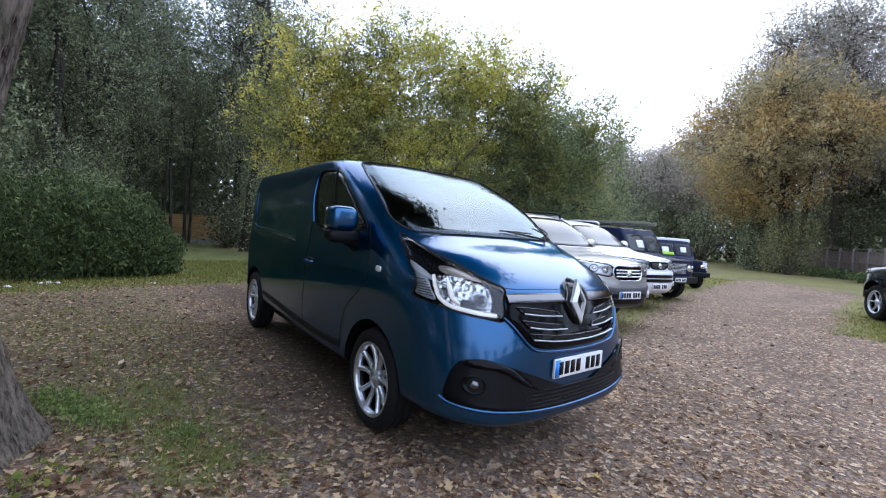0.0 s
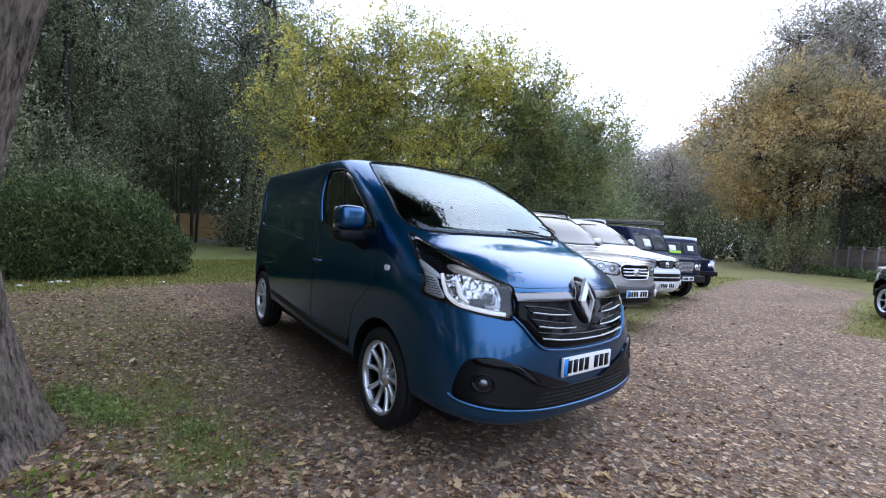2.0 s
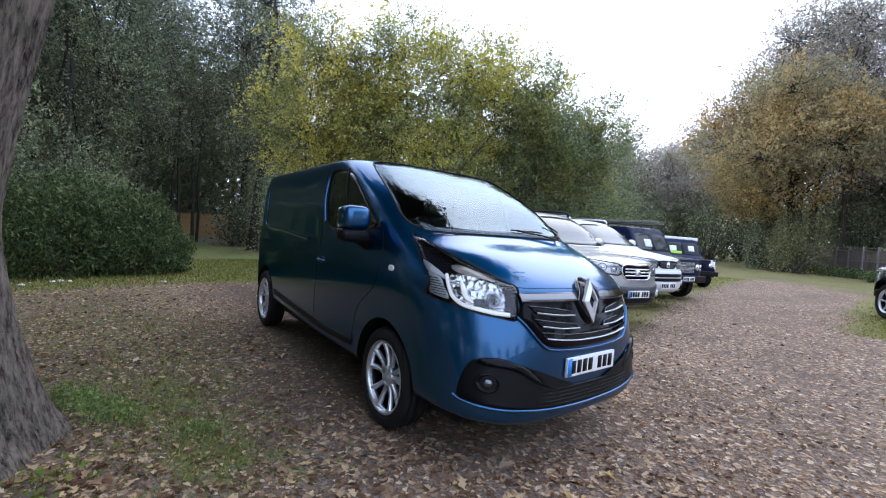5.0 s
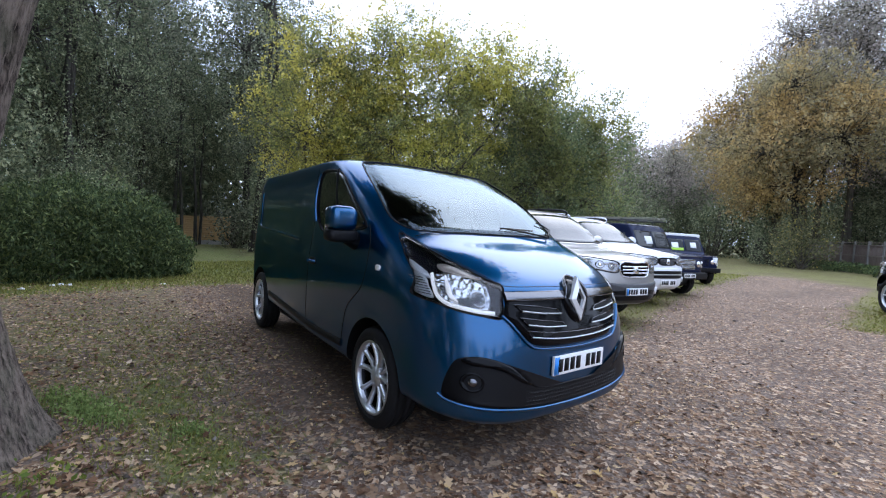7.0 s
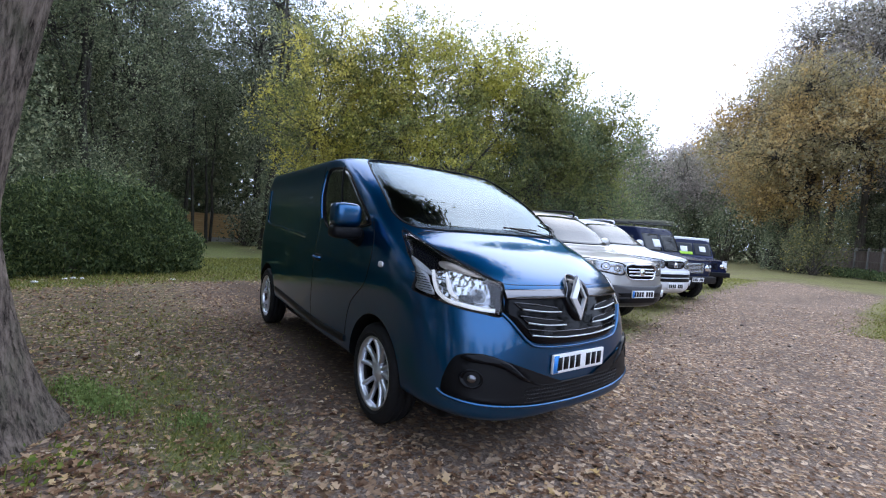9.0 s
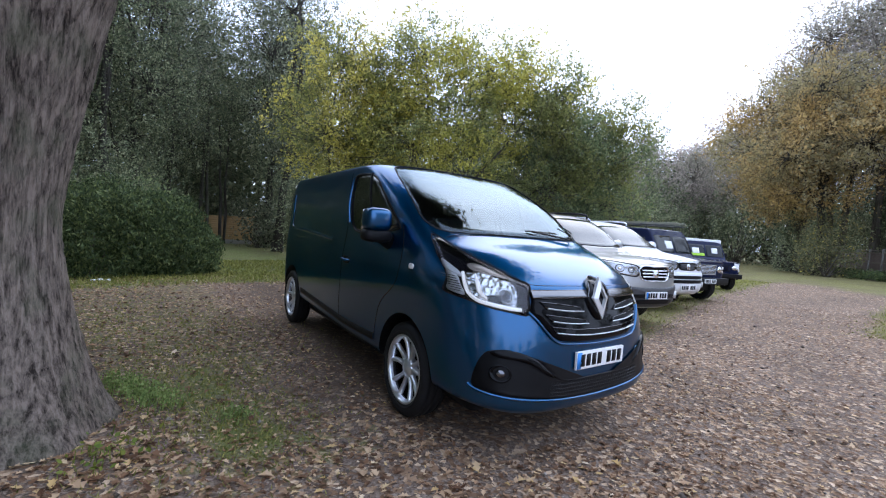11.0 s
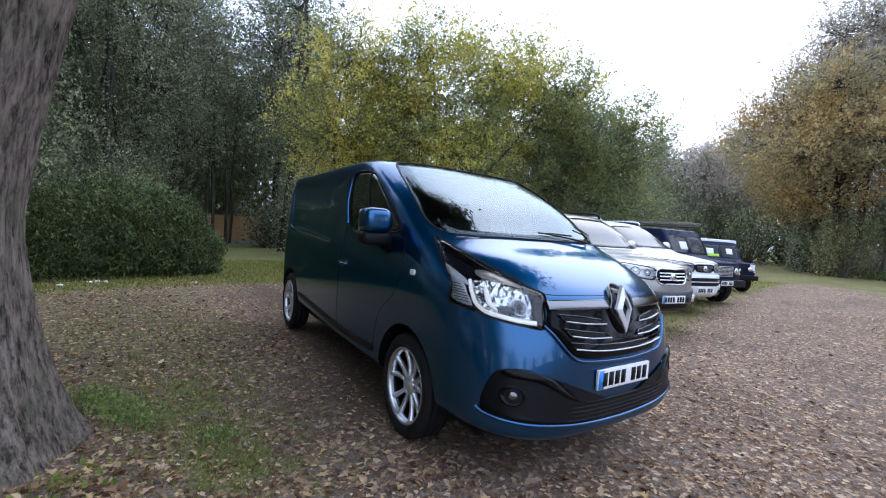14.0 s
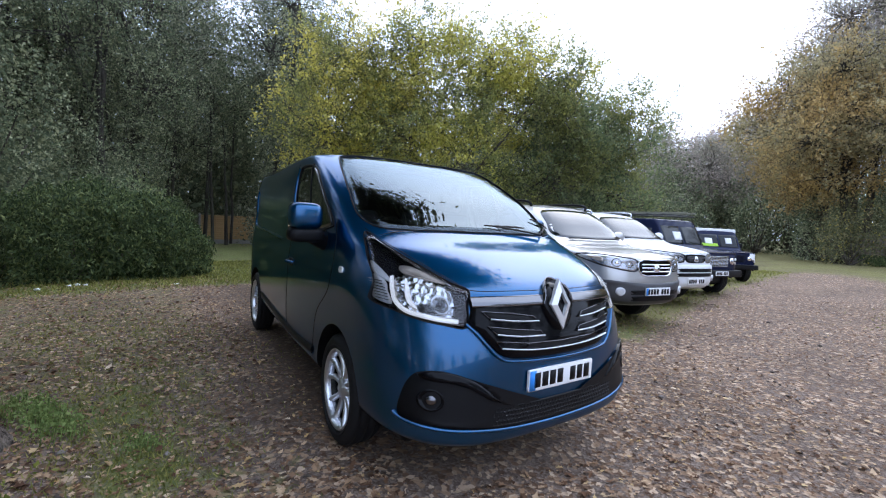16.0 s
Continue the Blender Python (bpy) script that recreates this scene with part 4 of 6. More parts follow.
        for i, j in zip(rows, rows[1:]):
            for k in range(5):
                bm.faces.new((i[k], i[k + 1], j[k + 1], j[k]))
        part("grille_brow", bm, M_BROW, grille, "dark bright-metal strip along the top of the grille")
    # slots between gloss black bars, each with a thin bright lip along its foot
    slots = []
    for m in (-1, 1):
        slots.append(([(m * 0.515, 0.962), (m * 0.36, 0.952), (m * 0.20, 0.932), (m * 0.168, 0.906), (m * 0.32, 0.912), (m * 0.470, 0.926)], [(m * 0.470, 0.926), (m * 0.32, 0.912), (m * 0.168, 0.906)]))
        slots.append(([(m * 0.490, 0.892), (m * 0.33, 0.874), (m * 0.160, 0.858), (m * 0.135, 0.833), (m * 0.30, 0.838), (m * 0.445, 0.854)], [(m * 0.445, 0.854), (m * 0.30, 0.838), (m * 0.135, 0.833)]))
    slots.append(([(-0.455, 0.822), (-0.25, 0.802), (0, 0.796), (0.25, 0.802), (0.455, 0.822), (0.425, 0.788), (0.22, 0.768), (0, 0.762), (-0.22, 0.768), (-0.425, 0.788)], [(-0.425, 0.788), (-0.22, 0.768), (0, 0.762), (0.22, 0.768), (0.425, 0.788)]))
    for hole, lip in slots:
        shell.patch("slot", hole, "front", M_BLACK, grille, 0.008, 0.006, 2, 1)
        shell.ribbon("slot_edge", hole, "front", 0.005, M_DARK_METAL, grille, 0.013, 1, True)
        shell.ribbon("slat", lip, "front", 0.0075, M_SILVER, grille, 0.018, 5)
    shell.ribbon("grille_surround", [(-0.60, 0.905), (-0.555, 0.862), (-0.50, 0.80), (-0.44, 0.746), (-0.35, 0.72), (0, 0.706), (0.35, 0.72), (0.44, 0.746), (0.50, 0.80), (0.555, 0.862), (0.60, 0.905)], "front", 0.014, M_PAINT, None, 0.012, 5)
    # badge: a plain upright lozenge in bright metal on a black shield
    shell.patch("badge_shield", [(0.0, 1.095), (-0.08, 1.065), (-0.12, 0.99), (-0.075, 0.89), (0, 0.845), (0.075, 0.89), (0.12, 0.99), (0.08, 1.065)], "front", M_GLOSS_BLACK, grille, 0.020, 0.03, 4, 4, dome=0.012)
    shell.ribbon("shield_edge", [(-0.118, 0.99), (-0.085, 1.062), (0.0, 1.10), (0.085, 1.062), (0.118, 0.99)], "front", 0.010, M_BROW, grille, 0.024, 5)
    by = -1.052
    bm = bmesh.new()
    out = [(0, 0.138), (0.084, 0.0), (0, -0.138), (-0.084, 0.0)]
    rows = []
    for scale, dy in ((1.0, 0.012), (0.94, -0.008), (0.5, -0.02), (0.46, 0.0)):
        rows.append([bm.verts.new(van_place(Vector((a * scale, by + dy - 0.22 * (b * scale) * -1, 0.99 + b * scale)))) for a, b in out])
    for a, b in zip(rows, rows[1:]):
        for j in range(4):
            bm.faces.new((a[j], a[(j + 1) % 4], b[(j + 1) % 4], b[j]))
    part("badge", bm, M_BADGE, grille, "plain bright metal lozenge", False)
    # lower intake, fog lamps, lip
    lower = shell.patch("lower_intake", LOWER, "front", M_BLACK, None, 0.011, 0.03, 8, 4, "black lower intake with a mesh", (0, 0.45))
    bm = bmesh.new()
    for i in range(40):
        for j in range(4):
            x = -0.46 + i * 0.0236 + (0.0118 if j % 2 else 0)
            z = 0.415 + j * 0.022 + 0.03 * (x / 0.5) ** 2 * 0.4
            c, n = shell.on(x, z, "front", 0.012)
            ring = [bm.verts.new(van_place(c + Vector((0.0112 * math.cos(a), 0, 0.0105 * math.sin(a))))) for a in np.linspace(0, 2 * np.pi, 6, endpoint=False)]
            inr = [bm.verts.new(van_place(c + Vector((0.0075 * math.cos(a), 0.004, 0.007 * math.sin(a))))) for a in np.linspace(0, 2 * np.pi, 6, endpoint=False)]
            for k in range(6):
                bm.faces.new((ring[k], ring[(k + 1) % 6], inr[(k + 1) % 6], inr[k]))
    part("intake_mesh", bm, M_MESH, lower, "honeycomb mesh")
    for s in (-1, 1):
        c = (s * 0.775, 0.555)
        shell.patch("fog_brow", [(s * 0.43, 0.53), (s * 0.50, 0.592), (s * 0.58, 0.645), (s * 0.67, 0.678), (s * 0.75, 0.688), (s * 0.82, 0.672), (s * 0.78, 0.645), (s * 0.68, 0.632), (s * 0.58, 0.60), (s * 0.50, 0.55)], "front", M_GLOSS_BLACK, lower, 0.014, 0.006, 4, 4, "gloss black brow over the fog lamp", (s * 0.64, 0.64), dome=0.012)
        ring = [(c[0] + 0.055 * math.cos(a), c[1] + 0.05 * math.sin(a)) for a in np.linspace(0, 2 * math.pi, 12, endpoint=False)]
        fog = shell.patch("fog_lamp", ring, "front", M_GLOSS_BLACK, lower, 0.016, 0.02, 5, 3, "round fog lamp", dome=-0.02)
        ring = [(c[0] + 0.022 * math.cos(a), c[1] + 0.022 * math.sin(a)) for a in np.linspace(0, 2 * math.pi, 12, endpoint=False)]
        shell.patch("fog_lens", ring, "front", M_DARK_METAL, fog, 0.012, 0.006, 4, 3, "clear fog lamp lens", dome=0.005)
    shell.ribbon("bumper_lip", [(-0.905, 0.475), (-0.87, 0.448), (-0.76, 0.425), (-0.58, 0.405), (-0.32, 0.385), (0, 0.375), (0.32, 0.385), (0.58, 0.405), (0.76, 0.425), (0.87, 0.448), (0.905, 0.475)], "front", 0.016, M_PAINT, None, 0.016, 5, label="blue bumper lip")
    number_plate(shell, 0.612, -1.105, root, True)
    shell.patch("tow_cover", [(0.50, 0.56), (0.50, 0.62), (0.56, 0.62), (0.56, 0.56)], "front", M_PAINT, None, 0.002, 0.003, 3, 4)
    # wipers
    for a, b in (((0.58, -0.27), (0.80, -0.08)), ((0.55, -0.29), (0.12, -0.22))):
        pts = [shell.on(a[0] + (b[0] - a[0]) * k, a[1] + (b[1] - a[1]) * k, "top", 0.024)[0] for k in np.linspace(0, 1, 8)]
        wiper = part("wiper", tube_bm(pts, 0.007, 6, van_place), M_BLACK, root, "black windscreen wiper")
        pts = [shell.on(b[0] + (b[0] - a[0]) * k * 0.15 - (b[0] - a[0]) * (1 - k) * 0.75, b[1] + 0.012, "top", 0.018)[0] for k in np.linspace(0, 1, 8)]
        part("wiper_blade", tube_bm(pts, 0.006, 6, van_place), M_BLACK, wiper)
    pts = [shell.on(x, -0.27 - 0.03 * (1 - (x / 0.8) ** 2) + 0.02, "top", 0.006)[0] for x in np.linspace(-0.78, 0.78, 30)]
    part("scuttle", tube_bm(pts, 0.003, 6, van_place), M_BLACK, root, "black scuttle panel below the windscreen")
    # cabin: dashboard, steering wheel, seats, bulkhead
    part("dashboard", box_bm((-0.84, -0.22, 0.95), (0.84, 0.22, 1.30), 0.09, van_place, 4), M_TRIM, root, "dark grey dashboard")
    ring = [Vector((-0.42 + 0.19 * math.cos(a), 0.33 + 0.10 * math.sin(a), 1.24 + 0.165 * math.sin(a))) for a in np.linspace(0, 2 * math.pi, 33)]
    wheel = part("steering_wheel", tube_bm(ring, 0.015, 8, van_place), M_BLACK, root, "black steering wheel")
    part("steering_hub", box_bm((-0.50, 0.27, 1.17), (-0.34, 0.33, 1.29), 0.03, van_place), M_BLACK, wheel)
    for x in (-0.45, 0.2, 0.58):
        seat = part("seat", box_bm((x - 0.22, 0.55, 0.80), (x + 0.22, 1.05, 0.98), 0.06, van_place, 3), M_SEAT, root, "dark cloth seat")
        part("seat_back", box_bm((x - 0.21, 0.98, 0.92), (x + 0.21, 1.12, 1.46), 0.06, van_place, 3), M_SEAT, seat)
        part("head_rest", box_bm((x - 0.12, 1.02, 1.49), (x + 0.12, 1.11, 1.66), 0.04, van_place, 3), M_SEAT, seat)
    part("grab_handle", tube_bm(curve_through([(-0.80, 0.98, 1.42), (-0.79, 0.98, 1.60), (-0.77, 1.0, 1.72)], 4), 0.012, 6, van_place), M_TRIM, root)
    for side in (-1, 1):
        make_wheel(root, van_place, side * 0.85, -0.07, 0.333, 0.236, side, 10, M_SILVER, 0.215, True, 0.018)
        make_wheel(root, van_place, side * 0.87, 3.098, 0.333, 0.236, side, 10, M_SILVER, 0.215, True, 0.018)
    part("underbody", box_bm((-0.80, -0.72, 0.24), (0.80, 3.40, 0.42), 0.05, van_place), M_BLACK, root, "dark underbody")
    return tagged(root, "dark metallic blue panel van parked on leaf-strewn gravel", "van")


make_van()


# ---- parked cars ----
def car_rows(w, l, h):
    return [
        (0.10, 0.34, w * 0.93, 0.80, 3.2, l, 0.40, 0.45), (0.01, 0.46, w * 0.98, 0.80, 3.1, l, 0.48, 0.50), (-0.01, 0.68, w, 0.80, 3.0, l, 0.68, 0.68),
        (0.02, 0.93, w, 0.85, 2.9, l, 0.93, 0.93), (0.07, 1.045, w * 0.98, 0.95, 2.9, l, 1.045, 1.04), (0.62, 1.13, w * 0.96, 1.3, 3.2, l, 1.10, 1.11),
        (1.12, 1.20, w * 0.94, 1.6, 4.2, l - 0.02, 1.18, 1.17), (1.60, h - 0.26, w * 0.84, 2.0, 4.0, l - 0.3, h - 0.28, h - 0.3),
        (1.96, h - 0.07, w * 0.74, 2.4, 3.6, l - 0.7, h - 0.09, h - 0.12), (2.35, h - 0.01, w * 0.5, 2.8, 3.0, l - 1.0, h - 0.02, h - 0.05), (2.8, h, w * 0.2, 3.1, 2.5, l - 1.4, h, h - 0.02)]


def boxy_rows(w, l, h):
    return [
        (0.06, 0.52, w * 0.93, 0.25, 7, l, 0.50, 0.50), (0.02, 0.62, w * 0.95, 0.22, 8, l, 0.60, 0.60), (0.0, 0.9, w * 0.96, 0.2, 8, l, 0.9, 0.9),
        (0.01, 1.10, w * 0.96, 0.2, 8, l, 1.10, 1.10), (0.07, 1.165, w * 0.94, 0.3, 8, l, 1.15, 1.15), (0.80, 1.21, w * 0.95, 0.95, 8, l, 1.20, 1.20),
        (0.98, 1.26, w, 1.1, 8, l, 1.26, 1.26), (1.16, 1.62, w * 0.965, 1.3, 8, l - 0.05, 1.62, 1.62), (1.30, h - 0.10, w * 0.93, 1.5, 7, l - 0.1, h - 0.10, h - 0.1),
        (1.42, h - 0.02, w * 0.85, 1.7, 6, l - 0.2, h - 0.02, h - 0.02), (1.9, h, w * 0.4, 2.2, 4, l - 0.6, h, h)]


def make_car(name, x, y, turn, w, l, h, paint, label, style, wheel_r=0.37, plate=True, rake=True, size=1.0):
    root = new(name)
    ident = lambda p: Vector(p)
    loft = Loft(car_rows(w, l, h) if rake else boxy_rows(w, l, h), 4, 18, 16, 5, 0.2)
    shell = Shell(root, loft, ident)
    body = part("body", loft.bm(), paint, root)
    axles = (style.get("axle", 1.0), l - 1.1) if rake else (0.62, l - 1.0)
    cutters = []
    for side in (-1, 1):
        for ya in axles:
            cyl = lathe_bm([(0.0, -0.2), (wheel_r + 0.06, -0.2), (wheel_r + 0.06, 0.25), (0.0, 0.25)], 40, lambda p, s=side, ya=ya: Vector((s * (w - 0.16) + p.x * s, ya + p.y, wheel_r + 0.02 + p.z)))
            bmesh.ops.remove_doubles(cyl, verts=cyl.verts, dist=1e-4)
            cutters.append(part("cutter", cyl, M_BLACK))
    cut(body, cutters)
    if rake:
        top, low = h - 0.12, 1.235
        ws = [(0, low), (-w * 0.62, low + 0.01), (-w * 0.83, low + 0.05), (-w * 0.78, (top + low) / 2), (-w * 0.66, top - 0.02), (-w * 0.3, top + 0.015), (0, top + 0.02)]
        ws = ws + flip(ws[1:-1])[::-1]
        shell.patch("windscreen", ws, "front", M_GLASS_DARK, None, 0.006, 0.01, 6, 4, "sky-reflecting windscreen", (0, (top + low) / 2))
        side_glass = [(1.55, 1.24), (1.75, 1.42), (2.05, h - 0.2), (2.6, h - 0.15), (2.7, 1.5), (2.7, 1.24)]
        rear_glass = [(2.82, 1.24), (2.82, h - 0.17), (3.4, h - 0.2), (3.7, 1.5), (3.6, 1.24)]
        for s in (1, -1):
            shell.patch("side_window", side_glass, s, M_GLASS_DARK, None, 0.005, 0.01, 5, 4, "dark side window")
            shell.patch("side_window", rear_glass, s, M_GLASS_DARK, None, 0.005, 0.01, 5, 4, "dark side window")
            shell.patch("headlamp", [(s * x0, z0) for x0, z0 in style["lamp"]], "front", M_REFLECTOR_DIM, None, 0.006, 0.02, 5, 4, "clear headlamp", dome=0.006)
            shell.ribbon("lamp_edge", [(s * x0, z0) for x0, z0 in style["lamp"]], "front", 0.014, M_BLACK, None, 0.010, 3, True)
            for cx, cz, r in ((0.50, 0.935, 0.050), (0.66, 0.950, 0.058)):
                bowl = shell.patch("lamp_bowl", ring_of(s * cx, cz, r), "front", M_DARK_METAL, None, 0.014, 0.01, 3, 3, "round lamp bowl", dome=-0.01)
                shell.patch("bulb", ring_of(s * cx, cz, r * 0.4), "front", M_CHROME, bowl, 0.012, 0.006, 2, 3, dome=0.01)
            shell.patch("amber_lens", [(s * 0.80, 0.955), (s * 0.86, 0.985), (s * 0.87, 1.02), (s * 0.79, 1.01)], "front", M_INDICATOR, None, 0.012, 0.01, 3, 3)
            part("roof_rail", tube_bm(curve_through([(s * w * 0.70, 2.1, h - 0.06), (s * w * 0.72, 2.25, h + 0.03), (s * w * 0.72, 3.2, h + 0.03), (s * w * 0.70, 3.6, h - 0.05)], 5), 0.022, 6), style.get("rail", M_SATIN), root, "roof rail")
            bm = bmesh.new()
            bmesh.ops.create_uvsphere(bm, u_segments=14, v_segments=10, radius=1)
            for v in bm.verts:
                v.co = Vector((s * (w + 0.10) + v.co.x * 0.13, 1.62 + v.co.y * 0.09, 1.28 + v.co.z * 0.10))
            part("door_mirror", bm, style.get("mirror", paint), root, "door mirror")
        part("wiper", tube_bm([shell.on(xx, 1.16 + 0.05 * abs(xx), "top", 0.02)[0] for xx in np.linspace(-0.6, 0.55, 10)], 0.012, 5), M_BLACK, root)
        shell.ribbon("bonnet_gap", [(-w * 0.9, 1.04), (-w * 0.5, 1.03), (0, 1.035), (w * 0.5, 1.03), (w * 0.9, 1.04)], "front", 0.010, M_BLACK, None, 0.002)
        g = style["grille"]
        grille = shell.patch("grille", g["outline"], "front", M_GLOSS_BLACK, None, 0.008, 0.02, 5, 4, g["label"])
        for z in g["slats"]:
            shell.ribbon("slat", [(-g["half"], z), (0, z), (g["half"], z)], "front", 0.020, g["bar"], grille, 0.022)
        if g.get("frame"):
            shell.ribbon("grille_frame", g["outline"], "front", 0.016, g["bar"], grille, 0.016, 4, True)
        shell.patch("badge", ring_of(0, g["badge"], 0.055), "front", M_CHROME, grille, 0.035, 0.02, 3, 3, "plain round bright disc", dome=0.01)
        shell.patch("lower_bumper", style["bumper"], "front", style["bumper_paint"], None, 0.02, 0.03, 5, 4, style["bumper_label"], dome=0.02)
        for za, xa in style.get("intakes", ((0.47, 0.42), (0.55, 0.44))):
            shell.patch("air_intake", [(-xa, za - 0.012), (-xa + 0.02, za + 0.03), (xa - 0.02, za + 0.03), (xa, za - 0.012), (xa - 0.03, za - 0.03), (-xa + 0.03, za - 0.03)], "front", M_BLACK, None, 0.045, 0.02, 4, 4)
        for s in (1, -1):
            shell.patch("fog_lamp", ring_of(s * w * 0.68, 0.56, 0.055), "front", M_REFLECTOR_DULL, None, 0.05, 0.02, 3, 3, "round fog lamp")
        py = shell.on(0, style["plate"], "front", 0.06)[0].y
    else:
        ws_z = (1.30, h - 0.2)
        for s in (1, -1):
            shell.patch("windscreen", [(s * 0.03, ws_z[0]), (s * 0.03, ws_z[1]), (s * (w * 0.86), ws_z[1]), (s * (w * 0.9), ws_z[0])], "front", M_GLASS_FLAT, None, 0.008, 0.01, 5, 1, "flat windscreen pane")
            shell.patch("side_window", [(1.35, 1.3), (1.45, h - 0.28), (2.1, h - 0.28), (2.1, 1.3)], s, M_GLASS_FLAT, None, 0.005, 0.01, 5, 1, "dark side window")
            shell.patch("side_window", [(2.25, 1.3), (2.25, h - 0.28), (3.3, h - 0.28), (3.3, 1.3)], s, M_GLASS_FLAT, None, 0.005, 0.01, 5, 1, "dark side window")
            shell.patch("headlamp", ring_of(s * w * 0.66, 0.93, 0.095, 12), "front", M_CHROME, None, 0.012, 0.02, 4, 3, "round headlamp", dome=0.03)
            shell.patch("side_lamp", ring_of(s * w * 0.84, 0.98, 0.04), "front", M_WHITE_LENS, None, 0.012, 0.02, 3, 3, dome=0.015)
            shell.patch("side_lamp", ring_of(s * w * 0.84, 0.87, 0.04), "front", M_INDICATOR, None, 0.012, 0.02, 3, 3, dome=0.015)
            part("wheel_arch_flare", tube_bm([(s * (w * 0.97), axles[0] + 0.47 * math.cos(a), wheel_r + 0.02 + 0.47 * math.sin(a)) for a in np.linspace(0.1, math.pi - 0.1, 12)], 0.035, 6), M_BLACK, root, "black wheel arch flare")
            part("door_mirror", box_bm((s * (w + 0.08) - 0.09, 1.2, 1.28), (s * (w + 0.08) + 0.09, 1.27, 1.48), 0.02), M_BLACK, root, "black door mirror")
        grille = shell.patch("grille", [(-0.42, 0.78), (-0.42, 1.07), (0.42, 1.07), (0.42, 0.78)], "front", M_GLOSS_BLACK, None, 0.006, 0.02, 4, 1, "black slatted grille")
        for z in np.linspace(0.80, 1.05, 8):
            shell.ribbon("slat", [(-0.40, z), (0, z), (0.40, z)], "front", 0.014, style["slat"], grille, 0.016, 3)
        part("bumper", box_bm((-w, -0.12, 0.52), (w, 0.06, 0.70), 0.02), M_BLACK, root, "black steel bumper")
        if style.get("roof"):
            part("roof", box_bm((-w * 0.93, 1.33, h - 0.16), (w * 0.93, l - 0.12, h + 0.04), 0.04), style["roof"], root, "white roof panel")
        for xs, zs, ww in style.get("papers", ()):
            shell.patch("paper_sheet", [(xs - ww, zs - 0.11), (xs - ww, zs + 0.11), (xs + ww, zs + 0.11), (xs + ww, zs - 0.11)], "front", M_PLATE, None, 0.014, 0.004, 3, 1, "white paper sheet behind the glass")
        if style.get("lime"):
            shell.patch("lime_panel", [(1.15, 0.95), (1.15, 1.29), (2.2, 1.29), (2.2, 0.95)], 1, M_LIME, None, 0.006, 0.005, 3, 1, "lime green door panel")
            shell.patch("lime_sheet", [(-w * 0.86, 1.31), (-w * 0.86, 1.42), (-0.06, 1.42), (-0.06, 1.31)], "front", M_LIME, None, 0.014, 0.004, 3, 1, "lime green sheet behind the glass")
        if style.get("wing"):
            shell.patch("white_wing", [(w * 0.66, 1.02), (w * 0.66, 1.15), (w * 0.93, 1.14), (w * 0.94, 0.80), (w * 0.88, 0.80)], "front", M_WHITE, None, 0.010, 0.006, 3, 1, "white front wing panel")
            shell.patch("spot_lamp", ring_of(-w * 0.30, 0.74, 0.10, 12), "front", M_WHITE_LENS, None, 0.12, 0.02, 3, 3, "round covered spot lamp", dome=0.02)
        py = -0.14
    if plate:
        number_plate(shell, style["plate"], py, root, style.get("blue", True))
    for side in (-1, 1):
        for ya in axles:
            make_wheel(root, ident, side * (w - (0.19 if rake else 0.13)), ya, wheel_r, wheel_r * 0.64, side, 6, M_SILVER, 0.24, False)
    part("underbody", box_bm((-w * 0.8, 0.3, 0.3), (w * 0.8, l - 0.3, 0.5), 0.05), M_BLACK, root, "dark underbody")
    root.matrix_basis = Matrix.Translation((x, y, float(ground_z(x, y)))) @ pose(0, 0, 0, 0, 0, turn) @ Matrix.Scale(size, 4)
    return tagged(root, label, "car", "row of parked cars")


SILVER_STYLE = {
    "lamp": [(0.36, 0.985), (0.58, 1.03), (0.86, 1.05), (0.90, 0.98), (0.80, 0.90), (0.56, 0.85), (0.38, 0.85)],
    "grille": {"outline": [(-0.33, 0.99), (-0.30, 0.80), (0, 0.78), (0.30, 0.80), (0.33, 0.99), (0, 1.0)], "slats": (0.84, 0.89, 0.94), "half": 0.30, "bar": M_CHROME, "badge": 0.89, "frame": True, "label": "chrome-barred grille"},
    "bumper": [(-0.88, 0.56), (-0.86, 0.70), (-0.4, 0.68), (0, 0.67), (0.4, 0.68), (0.86, 0.70), (0.88, 0.56), (0.7, 0.40), (0, 0.38), (-0.7, 0.40)],
    "bumper_paint": M_DARK_PLASTIC, "bumper_label": "dark lower bumper", "plate": 0.56, "rail": M_BLACK}
WHITE_STYLE = {
    "lamp": [(0.32, 0.985), (0.56, 1.02), (0.84, 1.04), (0.88, 0.97), (0.80, 0.88), (0.56, 0.85), (0.34, 0.86)],
    "grille": {"outline": [(-0.30, 0.985), (-0.26, 0.86), (0, 0.84), (0.26, 0.86), (0.30, 0.985), (0, 1.0)], "slats": (0.93, 0.955), "half": 0.26, "bar": M_DARK_PLASTIC, "badge": 0.92, "frame": False, "label": "dark grille with one bar"},
    "bumper": [(-0.86, 0.52), (-0.86, 0.76), (-0.4, 0.80), (0, 0.80), (0.4, 0.80), (0.86, 0.76), (0.86, 0.52), (0.7, 0.38), (0, 0.36), (-0.7, 0.38)],
    "bumper_paint": M_WHITE, "bumper_label": "white bumper", "intakes": ((0.62, 0.46), (0.705, 0.44)), "plate": 0.50, "blue": False}
make_car("pickup_truck", 4.36, 1.45, -3, 0.92, 5.2, 1.80, M_CAR_SILVER, "silver double-cab pickup with a chrome grille, parked on grass", SILVER_STYLE)
make_car("pickup_truck", 6.98, 2.40, -3, 0.90, 5.1, 1.76, M_WHITE, "white pickup truck parked in the row", WHITE_STYLE)
